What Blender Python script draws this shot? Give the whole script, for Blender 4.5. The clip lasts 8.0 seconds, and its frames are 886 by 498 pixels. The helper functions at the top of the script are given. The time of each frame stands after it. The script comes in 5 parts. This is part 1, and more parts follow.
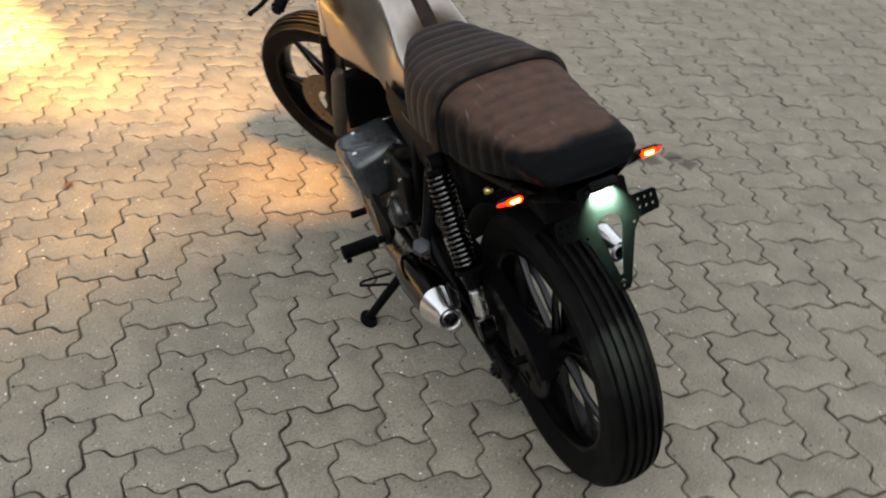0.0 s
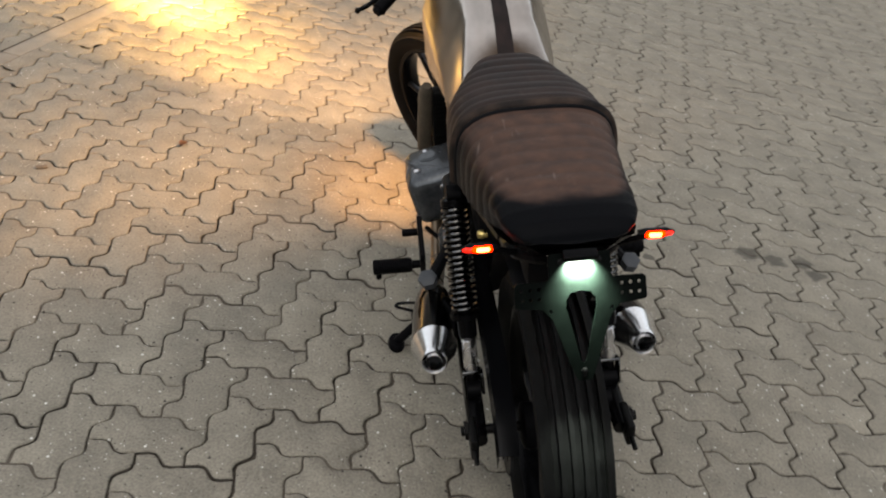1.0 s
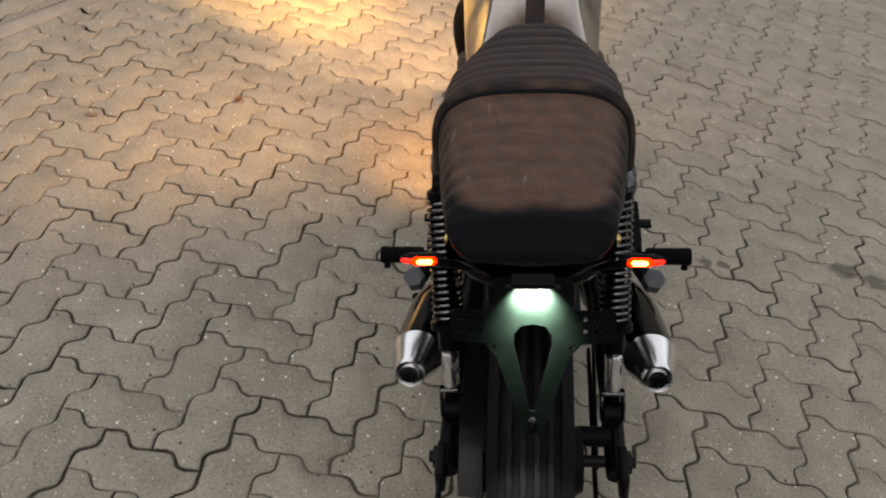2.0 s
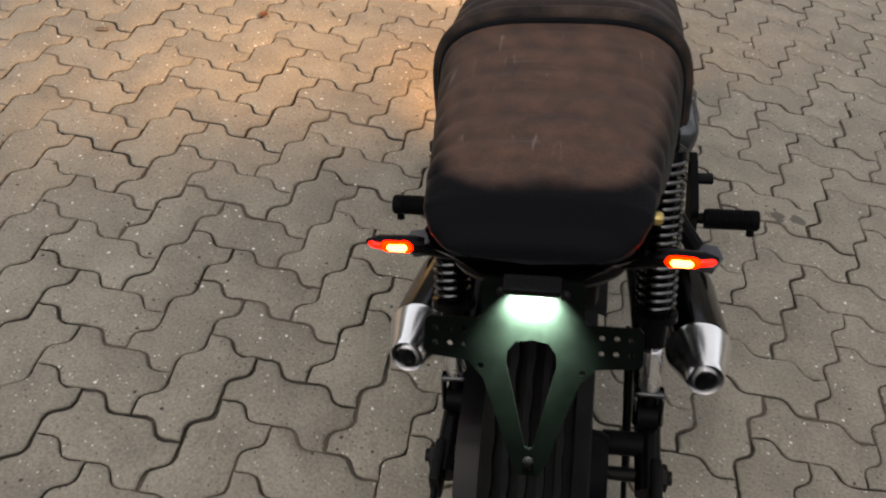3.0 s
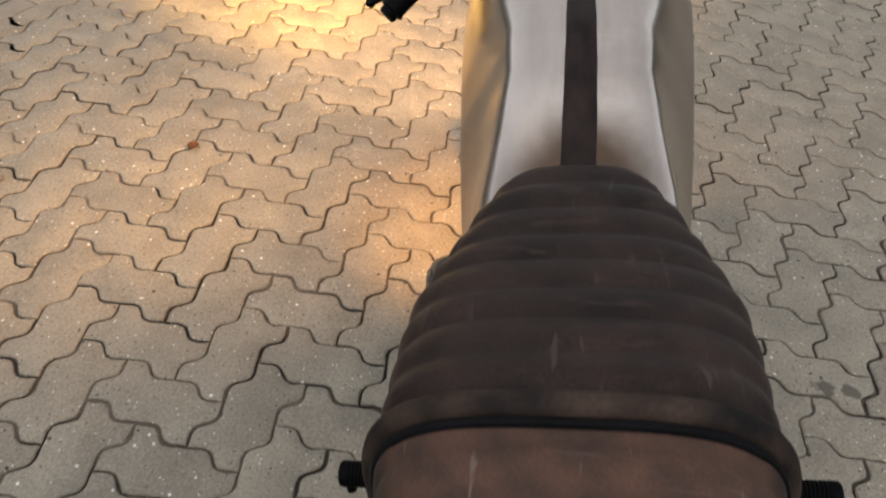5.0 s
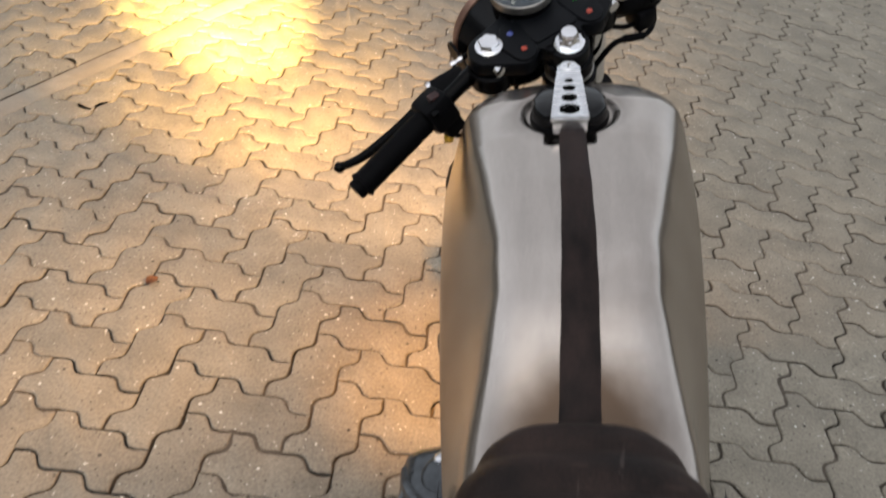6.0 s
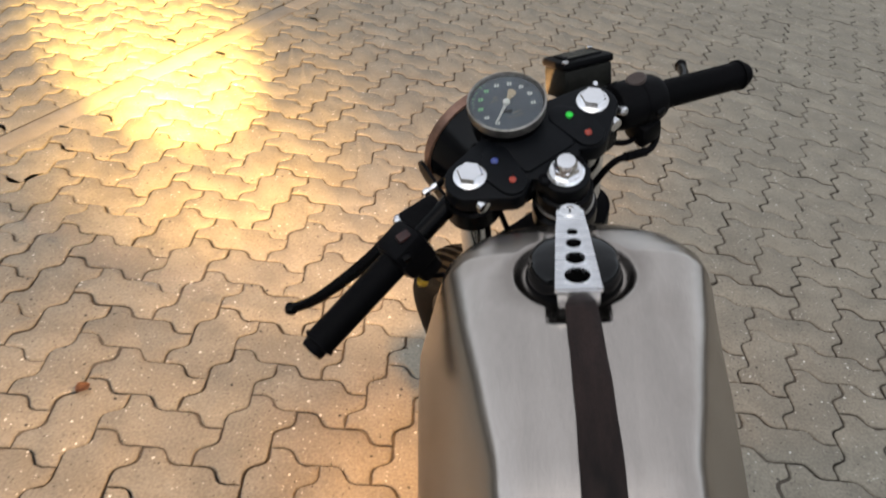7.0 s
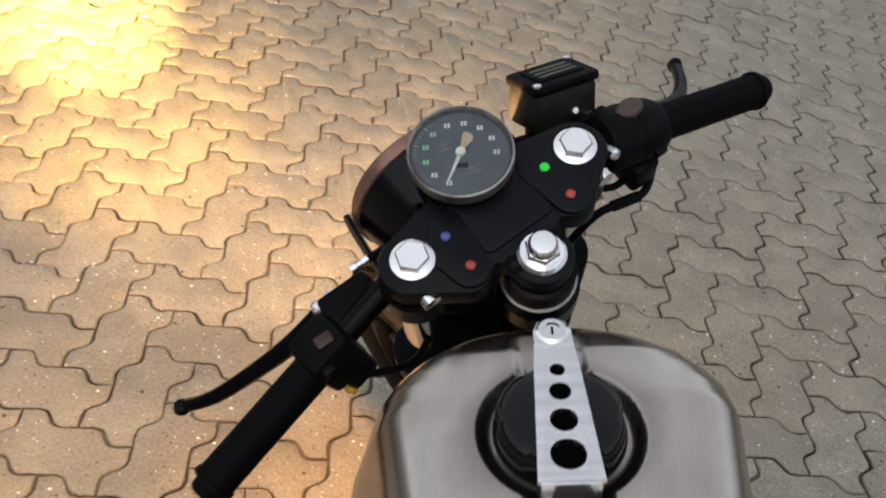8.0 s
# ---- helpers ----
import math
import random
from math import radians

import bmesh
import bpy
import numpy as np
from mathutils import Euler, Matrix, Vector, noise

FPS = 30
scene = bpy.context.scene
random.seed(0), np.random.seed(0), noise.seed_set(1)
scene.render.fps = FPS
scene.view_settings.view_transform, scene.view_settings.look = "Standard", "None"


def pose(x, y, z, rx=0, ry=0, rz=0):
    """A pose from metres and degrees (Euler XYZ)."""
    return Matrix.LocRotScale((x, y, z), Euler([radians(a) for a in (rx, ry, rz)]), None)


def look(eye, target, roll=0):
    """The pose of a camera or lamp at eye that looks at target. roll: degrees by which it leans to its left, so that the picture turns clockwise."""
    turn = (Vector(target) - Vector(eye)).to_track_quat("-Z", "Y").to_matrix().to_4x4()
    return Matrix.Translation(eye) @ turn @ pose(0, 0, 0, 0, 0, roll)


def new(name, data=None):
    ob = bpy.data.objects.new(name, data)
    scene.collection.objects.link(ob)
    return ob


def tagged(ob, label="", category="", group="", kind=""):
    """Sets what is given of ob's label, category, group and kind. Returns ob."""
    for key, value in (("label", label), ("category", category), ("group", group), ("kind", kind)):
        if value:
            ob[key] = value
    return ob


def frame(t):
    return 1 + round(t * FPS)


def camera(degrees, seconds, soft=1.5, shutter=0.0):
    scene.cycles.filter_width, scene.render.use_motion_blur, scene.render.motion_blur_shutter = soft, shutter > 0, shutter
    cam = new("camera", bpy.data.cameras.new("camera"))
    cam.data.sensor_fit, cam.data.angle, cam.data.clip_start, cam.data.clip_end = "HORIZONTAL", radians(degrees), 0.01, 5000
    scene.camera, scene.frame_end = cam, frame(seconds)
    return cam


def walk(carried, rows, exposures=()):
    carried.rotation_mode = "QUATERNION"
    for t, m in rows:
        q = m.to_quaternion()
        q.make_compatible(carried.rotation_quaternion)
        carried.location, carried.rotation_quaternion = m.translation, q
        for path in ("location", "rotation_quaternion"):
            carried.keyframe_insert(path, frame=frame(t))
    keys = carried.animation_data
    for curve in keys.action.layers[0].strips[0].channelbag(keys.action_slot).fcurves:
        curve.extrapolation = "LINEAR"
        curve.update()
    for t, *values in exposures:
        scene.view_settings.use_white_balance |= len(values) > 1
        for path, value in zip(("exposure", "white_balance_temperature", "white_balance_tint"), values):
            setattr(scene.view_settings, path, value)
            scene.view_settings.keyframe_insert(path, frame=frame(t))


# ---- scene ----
cam = camera(54.0, 8.0, soft=2.0, shutter=0.4)
PATH = [
    (0.0, (-0.916, -1.211, 1.536), (-0.22, 0.29, 0.413), 2.84),
    (0.5, (-0.722, -1.257, 1.517), (-0.23, 0.347, 0.427), 7.29),
    (1.0, (-0.529, -1.194, 1.496), (-0.239, 0.455, 0.402), 9.22),
    (2.3, (-0.193, -0.896, 1.437), (-0.277, 0.66, 0.183), 8.07),
    (2.5, (-0.163, -0.842, 1.425), (-0.288, 0.678, 0.131), 7.73),
    (3.0, (-0.188, -0.718, 1.353), (-0.301, 0.745, -0.006), 7.88),
    (3.5, (-0.222, -0.587, 1.327), (-0.313, 0.876, -0.034), 7.8),
    (4.0, (-0.22, -0.445, 1.316), (-0.328, 1.035, -0.025), 6.61),
    (4.2, (-0.224, -0.367, 1.327), (-0.333, 1.102, -0.026), 6.37),
    (5.3, (-0.249, -0.117, 1.342), (-0.336, 1.416, 0.061), 5.71),
    (5.5, (-0.264, -0.08, 1.355), (-0.332, 1.478, 0.104), 6.64),
    (6.0, (-0.264, 0.035, 1.371), (-0.323, 1.649, 0.191), 6.44),
    (6.5, (-0.281, 0.144, 1.379), (-0.309, 1.801, 0.259), 6.75),
    (7.0, (-0.304, 0.27, 1.377), (-0.277, 1.931, 0.263), 7.38),
    (7.5, (-0.31, 0.431, 1.379), (-0.22, 2.041, 0.195), 8.42),
    (8.0, (-0.313, 0.559, 1.372), (-0.126, 2.09, 0.099), 10.21),
]
EXPOSURES = [(0.0, 0.83, 6900, 5), (1.0, 0.66, 7080, 8), (2.5, 0.61, 7280, 11), (4.0, 0.71, 7300, 11), (5.5, 0.60, 6950, 9), (8.0, 0.53, 6700, 7)]
walk(cam, [(t, look(eye, target, roll)) for t, eye, target, roll in PATH], EXPOSURES)

# ---- the machine's axes: it leans on its side stand, bars turned to the left ----
LEAN = 10.4
BIKE = pose(0, 0, 0, 0, -LEAN, 0)
RAKE, STEER = 23.5, 36.0
STEM = Matrix.Translation((0.0, 1.071, 0.961)) @ pose(0, 0, 0, RAKE, 0, 0) @ pose(0, 0, 0, 0, 0, STEER)
LAMP = STEM @ pose(-0.004, 0.138, -0.066, -3, 0, -7)          # middle of the headlamp, its y along the beam

# ---- sky and light ----
world = bpy.data.worlds.new("dusk_sky")
scene.world = world
world.use_nodes = True
wn = world.node_tree.nodes
sky = wn.new("ShaderNodeTexSky")
sky.sky_type, sky.sun_disc = "NISHITA", False
sky.sun_elevation, sky.sun_rotation = radians(54), radians(202)
sky.air_density, sky.dust_density, sky.ozone_density = 1.0, 1.0, 1.0
veil = wn.new("ShaderNodeHueSaturation")          # thin cloud greys the blue
veil.inputs["Saturation"].default_value = 0.45
world.node_tree.links.new(sky.outputs["Color"], veil.inputs["Color"])
world.node_tree.links.new(veil.outputs["Color"], wn["Background"].inputs["Color"])
wn["Background"].inputs["Strength"].default_value = 0.15

sun = bpy.data.lights.new("veiled_sun", "SUN")
sun.energy, sun.angle, sun.color = 0.46, radians(150), (1.0, 0.93, 0.84)
new("veiled_sun", sun).matrix_world = look((0, 0, 0), (0.04, 0.05, -1.0))



def lamp_point(ahead):
    """A place on the headlamp's axis, that far ahead of its rim's middle."""
    return BIKE @ LAMP @ Vector((0, ahead, 0))


def spot(name, ahead, target, watts, colour, cone, soft, drop=0.0):
    lamp = bpy.data.lights.new(name, "SPOT")
    lamp.energy, lamp.color, lamp.spot_size, lamp.spot_blend, lamp.shadow_soft_size = watts, colour, radians(cone), 1.0, soft
    eye = lamp_point(ahead) - Vector((0, 0, drop))
    new(name, lamp).matrix_world = look(eye, target)


def bulb(name, ahead, watts, colour, soft, drop=0.0):
    lamp = bpy.data.lights.new(name, "POINT")
    lamp.energy, lamp.color, lamp.shadow_soft_size = watts, colour, soft
    new(name, lamp).matrix_world = Matrix.Translation(lamp_point(ahead) - Vector((0, 0, drop)))


spot("headlamp_beam", 0.062, (-1.50, 3.52, 0.0), 4300, (1.0, 0.63, 0.16), 20.5, 0.03)
spot("headlamp_halo", 0.062, (-1.42, 3.30, 0.0), 460, (1.0, 0.56, 0.15), 44, 0.03)
spot("headlamp_spread", 0.062, (-0.70, 3.3, 0.0), 192, (1.0, 0.575, 0.275), 76, 0.03)
spot("headlamp_fan", 0.020, (-2.5, 2.0, 0.0), 68, (1.0, 0.575, 0.27), 106, 0.008, 0.035)      # cut off by the rim
bulb("headlamp_bulb", 0.027, 12, (1.0, 0.53, 0.24), 0.008, 0.035)
spot("headlamp_glass_scatter", 0.044, BIKE @ STEM @ Vector((-0.07, 0.16, -0.42)), 42, (1.0, 0.47, 0.13), 58, 0.02, 0.055)
plate_lamp = bpy.data.lights.new("plate_lamp", "AREA")
plate_lamp.shape, plate_lamp.size, plate_lamp.size_y, plate_lamp.energy, plate_lamp.color = "RECTANGLE", 0.036, 0.010, 5.0, (0.86, 1.0, 0.92)
plate_lamp.spread = radians(112)
new("plate_lamp", plate_lamp).matrix_world = BIKE @ look((0.003, -0.1805, 0.8255), (0.003, -0.1735, 0.8080))


# ---- materials ----
def mat(name, colour, rough=0.5, metal=0.0, var=0.15, scale=12.0, bump=0.1, fine=250.0, coat=0.0, second=None, stretch=(1, 1, 1), rvar=0.12, spec=0.5):
    """A surface with two scales of mottling, uneven gloss and fine relief."""
    m = bpy.data.materials.new(name)
    m.use_nodes = True
    nt = m.node_tree
    n, l = nt.nodes, nt.links
    b = n["Principled BSDF"]
    tc, mp = n.new("ShaderNodeTexCoord"), n.new("ShaderNodeMapping")
    mp.inputs["Scale"].default_value = stretch
    l.new(tc.outputs["Object"], mp.inputs["Vector"])
    big, small = n.new("ShaderNodeTexNoise"), n.new("ShaderNodeTexNoise")
    for t, s, d in ((big, scale, 5), (small, fine, 3)):
        t.inputs["Scale"].default_value, t.inputs["Detail"].default_value = s, d
        l.new(mp.outputs["Vector"], t.inputs["Vector"])
    ramp = n.new("ShaderNodeValToRGB")
    dark = second or tuple(c * (1 - var) for c in colour)
    light = tuple(min(1, c * (1 + var)) for c in colour)
    ramp.color_ramp.elements[0].position, ramp.color_ramp.elements[1].position = 0.32, 0.68
    ramp.color_ramp.elements[0].color, ramp.color_ramp.elements[1].color = (*dark, 1), (*light, 1)
    l.new(big.outputs["Fac"], ramp.inputs["Fac"])
    mix = n.new("ShaderNodeMix")
    mix.data_type, mix.blend_type = "RGBA", "OVERLAY"
    mix.inputs["Factor"].default_value = min(1, var * 1.6)
    l.new(ramp.outputs["Color"], mix.inputs["A"])
    l.new(small.outputs["Fac"], mix.inputs["B"])
    l.new(mix.outputs["Result"], b.inputs["Base Color"])
    ma = n.new("ShaderNodeMapRange")
    ma.inputs["To Min"].default_value, ma.inputs["To Max"].default_value = max(0.02, rough - rvar), min(1, rough + rvar)
    l.new(big.outputs["Fac"], ma.inputs["Value"])
    l.new(ma.outputs["Result"], b.inputs["Roughness"])
    b.inputs["Metallic"].default_value, b.inputs["Coat Weight"].default_value = metal, coat
    b.inputs["Specular IOR Level"].default_value = spec
    if bump:
        bp = n.new("ShaderNodeBump")
        bp.inputs["Strength"].default_value, bp.inputs["Distance"].default_value = bump, 0.002
        l.new(small.outputs["Fac"], bp.inputs["Height"])
        l.new(bp.outputs["Normal"], b.inputs["Normal"])
    return m


def glow(name, colour, strength):
    m = bpy.data.materials.new(name)
    m.use_nodes = True
    b = m.node_tree.nodes["Principled BSDF"]
    b.inputs["Base Color"].default_value = (*colour, 1)
    b.inputs["Emission Color"].default_value = (*colour, 1)
    b.inputs["Emission Strength"].default_value = strength
    b.inputs["Roughness"].default_value = 0.2
    return m


def paver_material(name, colour, stains=True):
    """Grey concrete with mica flecks, dark grit, dirty edges and a tone of its own for each block."""
    m = mat(name, colour, rough=0.80, var=0.15, scale=9.0, bump=1.0, fine=170.0)
    nt = m.node_tree
    n, l = nt.nodes, nt.links
    n["Mix"].inputs["Factor"].default_value = 0.55
    b = n["Principled BSDF"]
    tc = n["Texture Coordinate"]
    geo = n.new("ShaderNodeNewGeometry")
    mp = n["Mapping"]
    l.new(geo.outputs["Position"], mp.inputs["Vector"])
    base = b.inputs["Base Color"].links[0].from_socket
    info = n.new("ShaderNodeObjectInfo")
    add = n.new("ShaderNodeMath"); add.operation = "ADD"
    l.new(info.outputs["Random"], add.inputs[0]); l.new(geo.outputs["Random Per Island"], add.inputs[1])
    fr = n.new("ShaderNodeMath"); fr.operation = "FRACT"
    l.new(add.outputs[0], fr.inputs[0])
    tone = n.new("ShaderNodeMapRange")
    tone.inputs["To Min"].default_value, tone.inputs["To Max"].default_value = 0.93, 1.07
    l.new(fr.outputs[0], tone.inputs["Value"])
    def times(a, fac):
        mx = n.new("ShaderNodeMix"); mx.data_type, mx.blend_type = "RGBA", "MULTIPLY"
        mx.inputs["Factor"].default_value = 1.0
        l.new(a, mx.inputs["A"]); l.new(fac, mx.inputs["B"])
        return mx.outputs["Result"]
    col = times(base, tone.outputs["Result"])
    # flecks
    for sc, lo, hi, c in ((130.0, 0.23, 0.928, (0.62, 0.60, 0.54, 1)), (62.0, 0.20, 0.955, (0.72, 0.70, 0.64, 1)), (110.0, 0.22, 0.88, (0.065, 0.058, 0.048, 1)), (48.0, 0.18, 0.955, (0.045, 0.040, 0.034, 1))):
        v = n.new("ShaderNodeTexVoronoi")
        v.inputs["Scale"].default_value = sc
        l.new(geo.outputs["Position"], v.inputs["Vector"])
        pick = n.new("ShaderNodeSeparateColor")
        l.new(v.outputs["Color"], pick.inputs["Color"])
        few = n.new("ShaderNodeMath"); few.operation = "GREATER_THAN"; few.inputs[1].default_value = hi
        l.new(pick.outputs["Red"], few.inputs[0])
        near = n.new("ShaderNodeMath"); near.operation = "LESS_THAN"; near.inputs[1].default_value = lo
        l.new(v.outputs["Distance"], near.inputs[0])
        both = n.new("ShaderNodeMath"); both.operation = "MULTIPLY"
        l.new(few.outputs[0], both.inputs[0]); l.new(near.outputs[0], both.inputs[1])
        mx = n.new("ShaderNodeMix"); mx.data_type = "RGBA"
        l.new(both.outputs[0], mx.inputs["Factor"]); l.new(col, mx.inputs["A"])
        mx.inputs["B"].default_value = c
        col = mx.outputs["Result"]
    # oily drips
    warp = n.new("ShaderNodeTexNoise"); warp.inputs["Scale"].default_value = 28
    l.new(geo.outputs["Position"], warp.inputs["Vector"])
    for px_, py_, size in ((0.93, 1.16, 0.045), (1.01, 1.12, 0.040), (1.11, 1.11, 0.040), (1.13, 1.05, 0.035), (0.50, 1.095, 0.020), (0.555, 1.09, 0.018)):
        d = n.new("ShaderNodeVectorMath"); d.operation = "DISTANCE"
        l.new(geo.outputs["Position"], d.inputs[0]); d.inputs[1].default_value = (px_, py_, 0)
        w = n.new("ShaderNodeMath"); w.operation = "MULTIPLY_ADD"; w.inputs[1].default_value = 0.07; w.inputs[2].default_value = -0.038
        l.new(warp.outputs["Fac"], w.inputs[0])
        sm = n.new("ShaderNodeMath"); sm.operation = "ADD"
        l.new(d.outputs["Value"], sm.inputs[0]); l.new(w.outputs[0], sm.inputs[1])
        mr = n.new("ShaderNodeMapRange"); mr.inputs["From Min"].default_value, mr.inputs["From Max"].default_value = size * 0.6, size
        mr.inputs["To Min"].default_value, mr.inputs["To Max"].default_value = 0.75, 0.0
        l.new(sm.outputs[0], mr.inputs["Value"])
        mx = n.new("ShaderNodeMix"); mx.data_type = "RGBA"
        l.new(mr.outputs["Result"], mx.inputs["Factor"]); l.new(col, mx.inputs["A"])
        mx.inputs["B"].default_value = (0.05, 0.045, 0.036, 1)
        col = mx.outputs["Result"]
    l.new(col, b.inputs["Base Color"])
    return m


M_PAVER = paver_material("concrete_paver", (0.243, 0.219, 0.175))
M_STRIP = mat("edging_concrete", (0.27, 0.24, 0.195), 0.8, var=0.15, bump=0.5)
M_SAND = mat("joint_dirt", (0.088, 0.073, 0.056), 0.95, var=0.45, scale=11, bump=0.8)
M_DIRT = mat("joint_side_dirt", (0.066, 0.057, 0.046), 0.95, var=0.35, scale=30, bump=0.8)
M_DECK = mat("satin_yoke_paint", (0.0035, 0.0042, 0.0056), 0.42, var=0.25, bump=0.05, spec=0.12)
M_NUT = mat("polished_nut", (0.93, 0.93, 0.95), 0.20, 1.0, var=0.05, bump=0.02, rvar=0.08)
M_BEZEL = mat("worn_steel_bezel", (0.30, 0.285, 0.265), 0.36, 0.9, var=0.3, scale=40, bump=0.1)
M_TYRE = mat("tyre_rubber", (0.0062, 0.0064, 0.0064), 0.55, var=0.35, scale=25, bump=0.3, spec=0.05)
M_BLACK = mat("black_paint", (0.0022, 0.0022, 0.0026), 0.24, var=0.2, bump=0.03, spec=0.08)
M_SATIN = mat("satin_black", (0.0040, 0.0040, 0.0047), 0.42, var=0.25, bump=0.12, spec=0.045)
M_GRIP = mat("grip_rubber", (0.003, 0.003, 0.0036), 0.50, var=0.2, bump=0.25, spec=0.045)
M_CHROME = mat("chrome", (0.80, 0.80, 0.81), 0.09, 1.0, var=0.05, bump=0.0, rvar=0.05)
M_ALU = mat("brushed_aluminium", (0.76, 0.76, 0.78), 0.26, 1.0, var=0.08, bump=0.05, stretch=(1, 12, 1))
M_TANK = mat("raw_steel", (0.510, 0.460, 0.420), 0.24, 1.0, var=0.055, scale=5, bump=0.02, fine=90, stretch=(9, 1, 4), rvar=0.05)


def patina_and_seat_reflection(m, colour):
    """Brown clouds under the lacquer of the bare steel, round the filler and the front seam, with ragged edges; round
    the seat's nose the seat's reflection is painted in.
    """
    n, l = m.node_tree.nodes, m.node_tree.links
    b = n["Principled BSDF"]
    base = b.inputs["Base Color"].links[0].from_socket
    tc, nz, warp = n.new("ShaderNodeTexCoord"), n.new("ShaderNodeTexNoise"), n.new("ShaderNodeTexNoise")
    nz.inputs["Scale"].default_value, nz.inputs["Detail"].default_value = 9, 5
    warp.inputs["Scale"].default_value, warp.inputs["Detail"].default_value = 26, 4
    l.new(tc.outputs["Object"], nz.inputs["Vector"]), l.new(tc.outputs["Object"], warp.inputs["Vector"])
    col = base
    # the first row puts the seat nose's reflection into the steel's colour
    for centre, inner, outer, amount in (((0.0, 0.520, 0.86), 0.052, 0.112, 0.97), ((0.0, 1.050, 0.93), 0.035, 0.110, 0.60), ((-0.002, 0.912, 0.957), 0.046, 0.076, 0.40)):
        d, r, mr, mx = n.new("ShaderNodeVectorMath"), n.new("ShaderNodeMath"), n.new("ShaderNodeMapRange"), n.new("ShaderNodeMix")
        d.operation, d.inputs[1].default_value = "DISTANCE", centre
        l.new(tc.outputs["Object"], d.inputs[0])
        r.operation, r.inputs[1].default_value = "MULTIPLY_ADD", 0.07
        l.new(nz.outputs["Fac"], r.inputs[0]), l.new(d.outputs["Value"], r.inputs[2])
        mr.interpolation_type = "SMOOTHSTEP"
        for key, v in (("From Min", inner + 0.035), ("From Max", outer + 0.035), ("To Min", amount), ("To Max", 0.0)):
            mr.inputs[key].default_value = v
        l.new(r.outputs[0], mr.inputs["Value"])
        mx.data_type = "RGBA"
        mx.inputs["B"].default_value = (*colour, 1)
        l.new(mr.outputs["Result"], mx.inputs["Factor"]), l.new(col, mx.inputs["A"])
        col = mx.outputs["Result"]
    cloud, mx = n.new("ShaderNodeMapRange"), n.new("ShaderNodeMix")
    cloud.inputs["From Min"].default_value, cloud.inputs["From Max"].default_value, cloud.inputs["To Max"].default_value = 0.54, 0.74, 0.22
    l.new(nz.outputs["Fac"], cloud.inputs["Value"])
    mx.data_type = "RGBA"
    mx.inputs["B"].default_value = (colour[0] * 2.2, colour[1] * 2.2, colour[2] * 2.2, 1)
    sep, ax, add, side, mx2 = (n.new("ShaderNode" + k) for k in ("SeparateXYZ", "Math", "Math", "MapRange", "Mix"))          # browner with distance from the centre line
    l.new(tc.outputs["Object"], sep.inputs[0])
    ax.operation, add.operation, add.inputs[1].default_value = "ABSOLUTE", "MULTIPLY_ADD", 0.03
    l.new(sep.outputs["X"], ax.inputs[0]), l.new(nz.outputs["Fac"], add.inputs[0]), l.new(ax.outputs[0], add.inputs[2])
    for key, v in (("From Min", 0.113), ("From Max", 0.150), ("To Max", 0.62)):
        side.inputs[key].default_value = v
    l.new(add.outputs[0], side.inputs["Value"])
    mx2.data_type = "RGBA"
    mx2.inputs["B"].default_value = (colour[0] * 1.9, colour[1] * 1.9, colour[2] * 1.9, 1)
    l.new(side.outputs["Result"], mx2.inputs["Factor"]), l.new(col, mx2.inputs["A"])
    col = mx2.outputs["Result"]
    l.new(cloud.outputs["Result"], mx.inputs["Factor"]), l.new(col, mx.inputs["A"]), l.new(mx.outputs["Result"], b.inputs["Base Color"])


patina_and_seat_reflection(M_TANK, (0.080, 0.054, 0.037))
M_HEAD = mat("grey_engine_paint", (0.074, 0.080, 0.087), 0.22, 0.6, var=0.3, scale=25, bump=0.12, fine=120)
M_ENGINE = mat("dark_engine_casting", (0.005, 0.005, 0.005), 0.38, 0.15, var=0.3, bump=0.2, spec=0.12)
M_PIPE = mat("heat_tinted_pipe", (0.15, 0.11, 0.075), 0.28, 1.0, var=0.25, bump=0.03)
M_SEATF = mat("dark_ribbed_leather", (0.0180, 0.0105, 0.0086), 0.54, var=0.55, scale=16, bump=0.4, fine=380, spec=0.17)
M_SPRING = mat("dark_spring_steel", (0.10, 0.10, 0.10), 0.18, 1.0, var=0.1, bump=0.0)
M_BLACKCHROME = mat("black_chrome", (0.013, 0.013, 0.015), 0.12, 1.0, var=0.1, bump=0.0, rvar=0.04)
M_SPOKE = mat("dark_cast_alloy", (0.045, 0.045, 0.048), 0.30, 1.0, var=0.2, bump=0.05)
M_LEATHER = mat("black_ribbed_leather", (0.0048, 0.0050, 0.0060), 0.52, var=0.3, scale=18, bump=0.35, fine=420, spec=0.06)
M_BROWN = mat("worn_brown_leather", (0.074, 0.0395, 0.0275), 0.66, var=0.24, scale=36, bump=0.4, fine=420, second=(0.050, 0.030, 0.0235), spec=0.18)
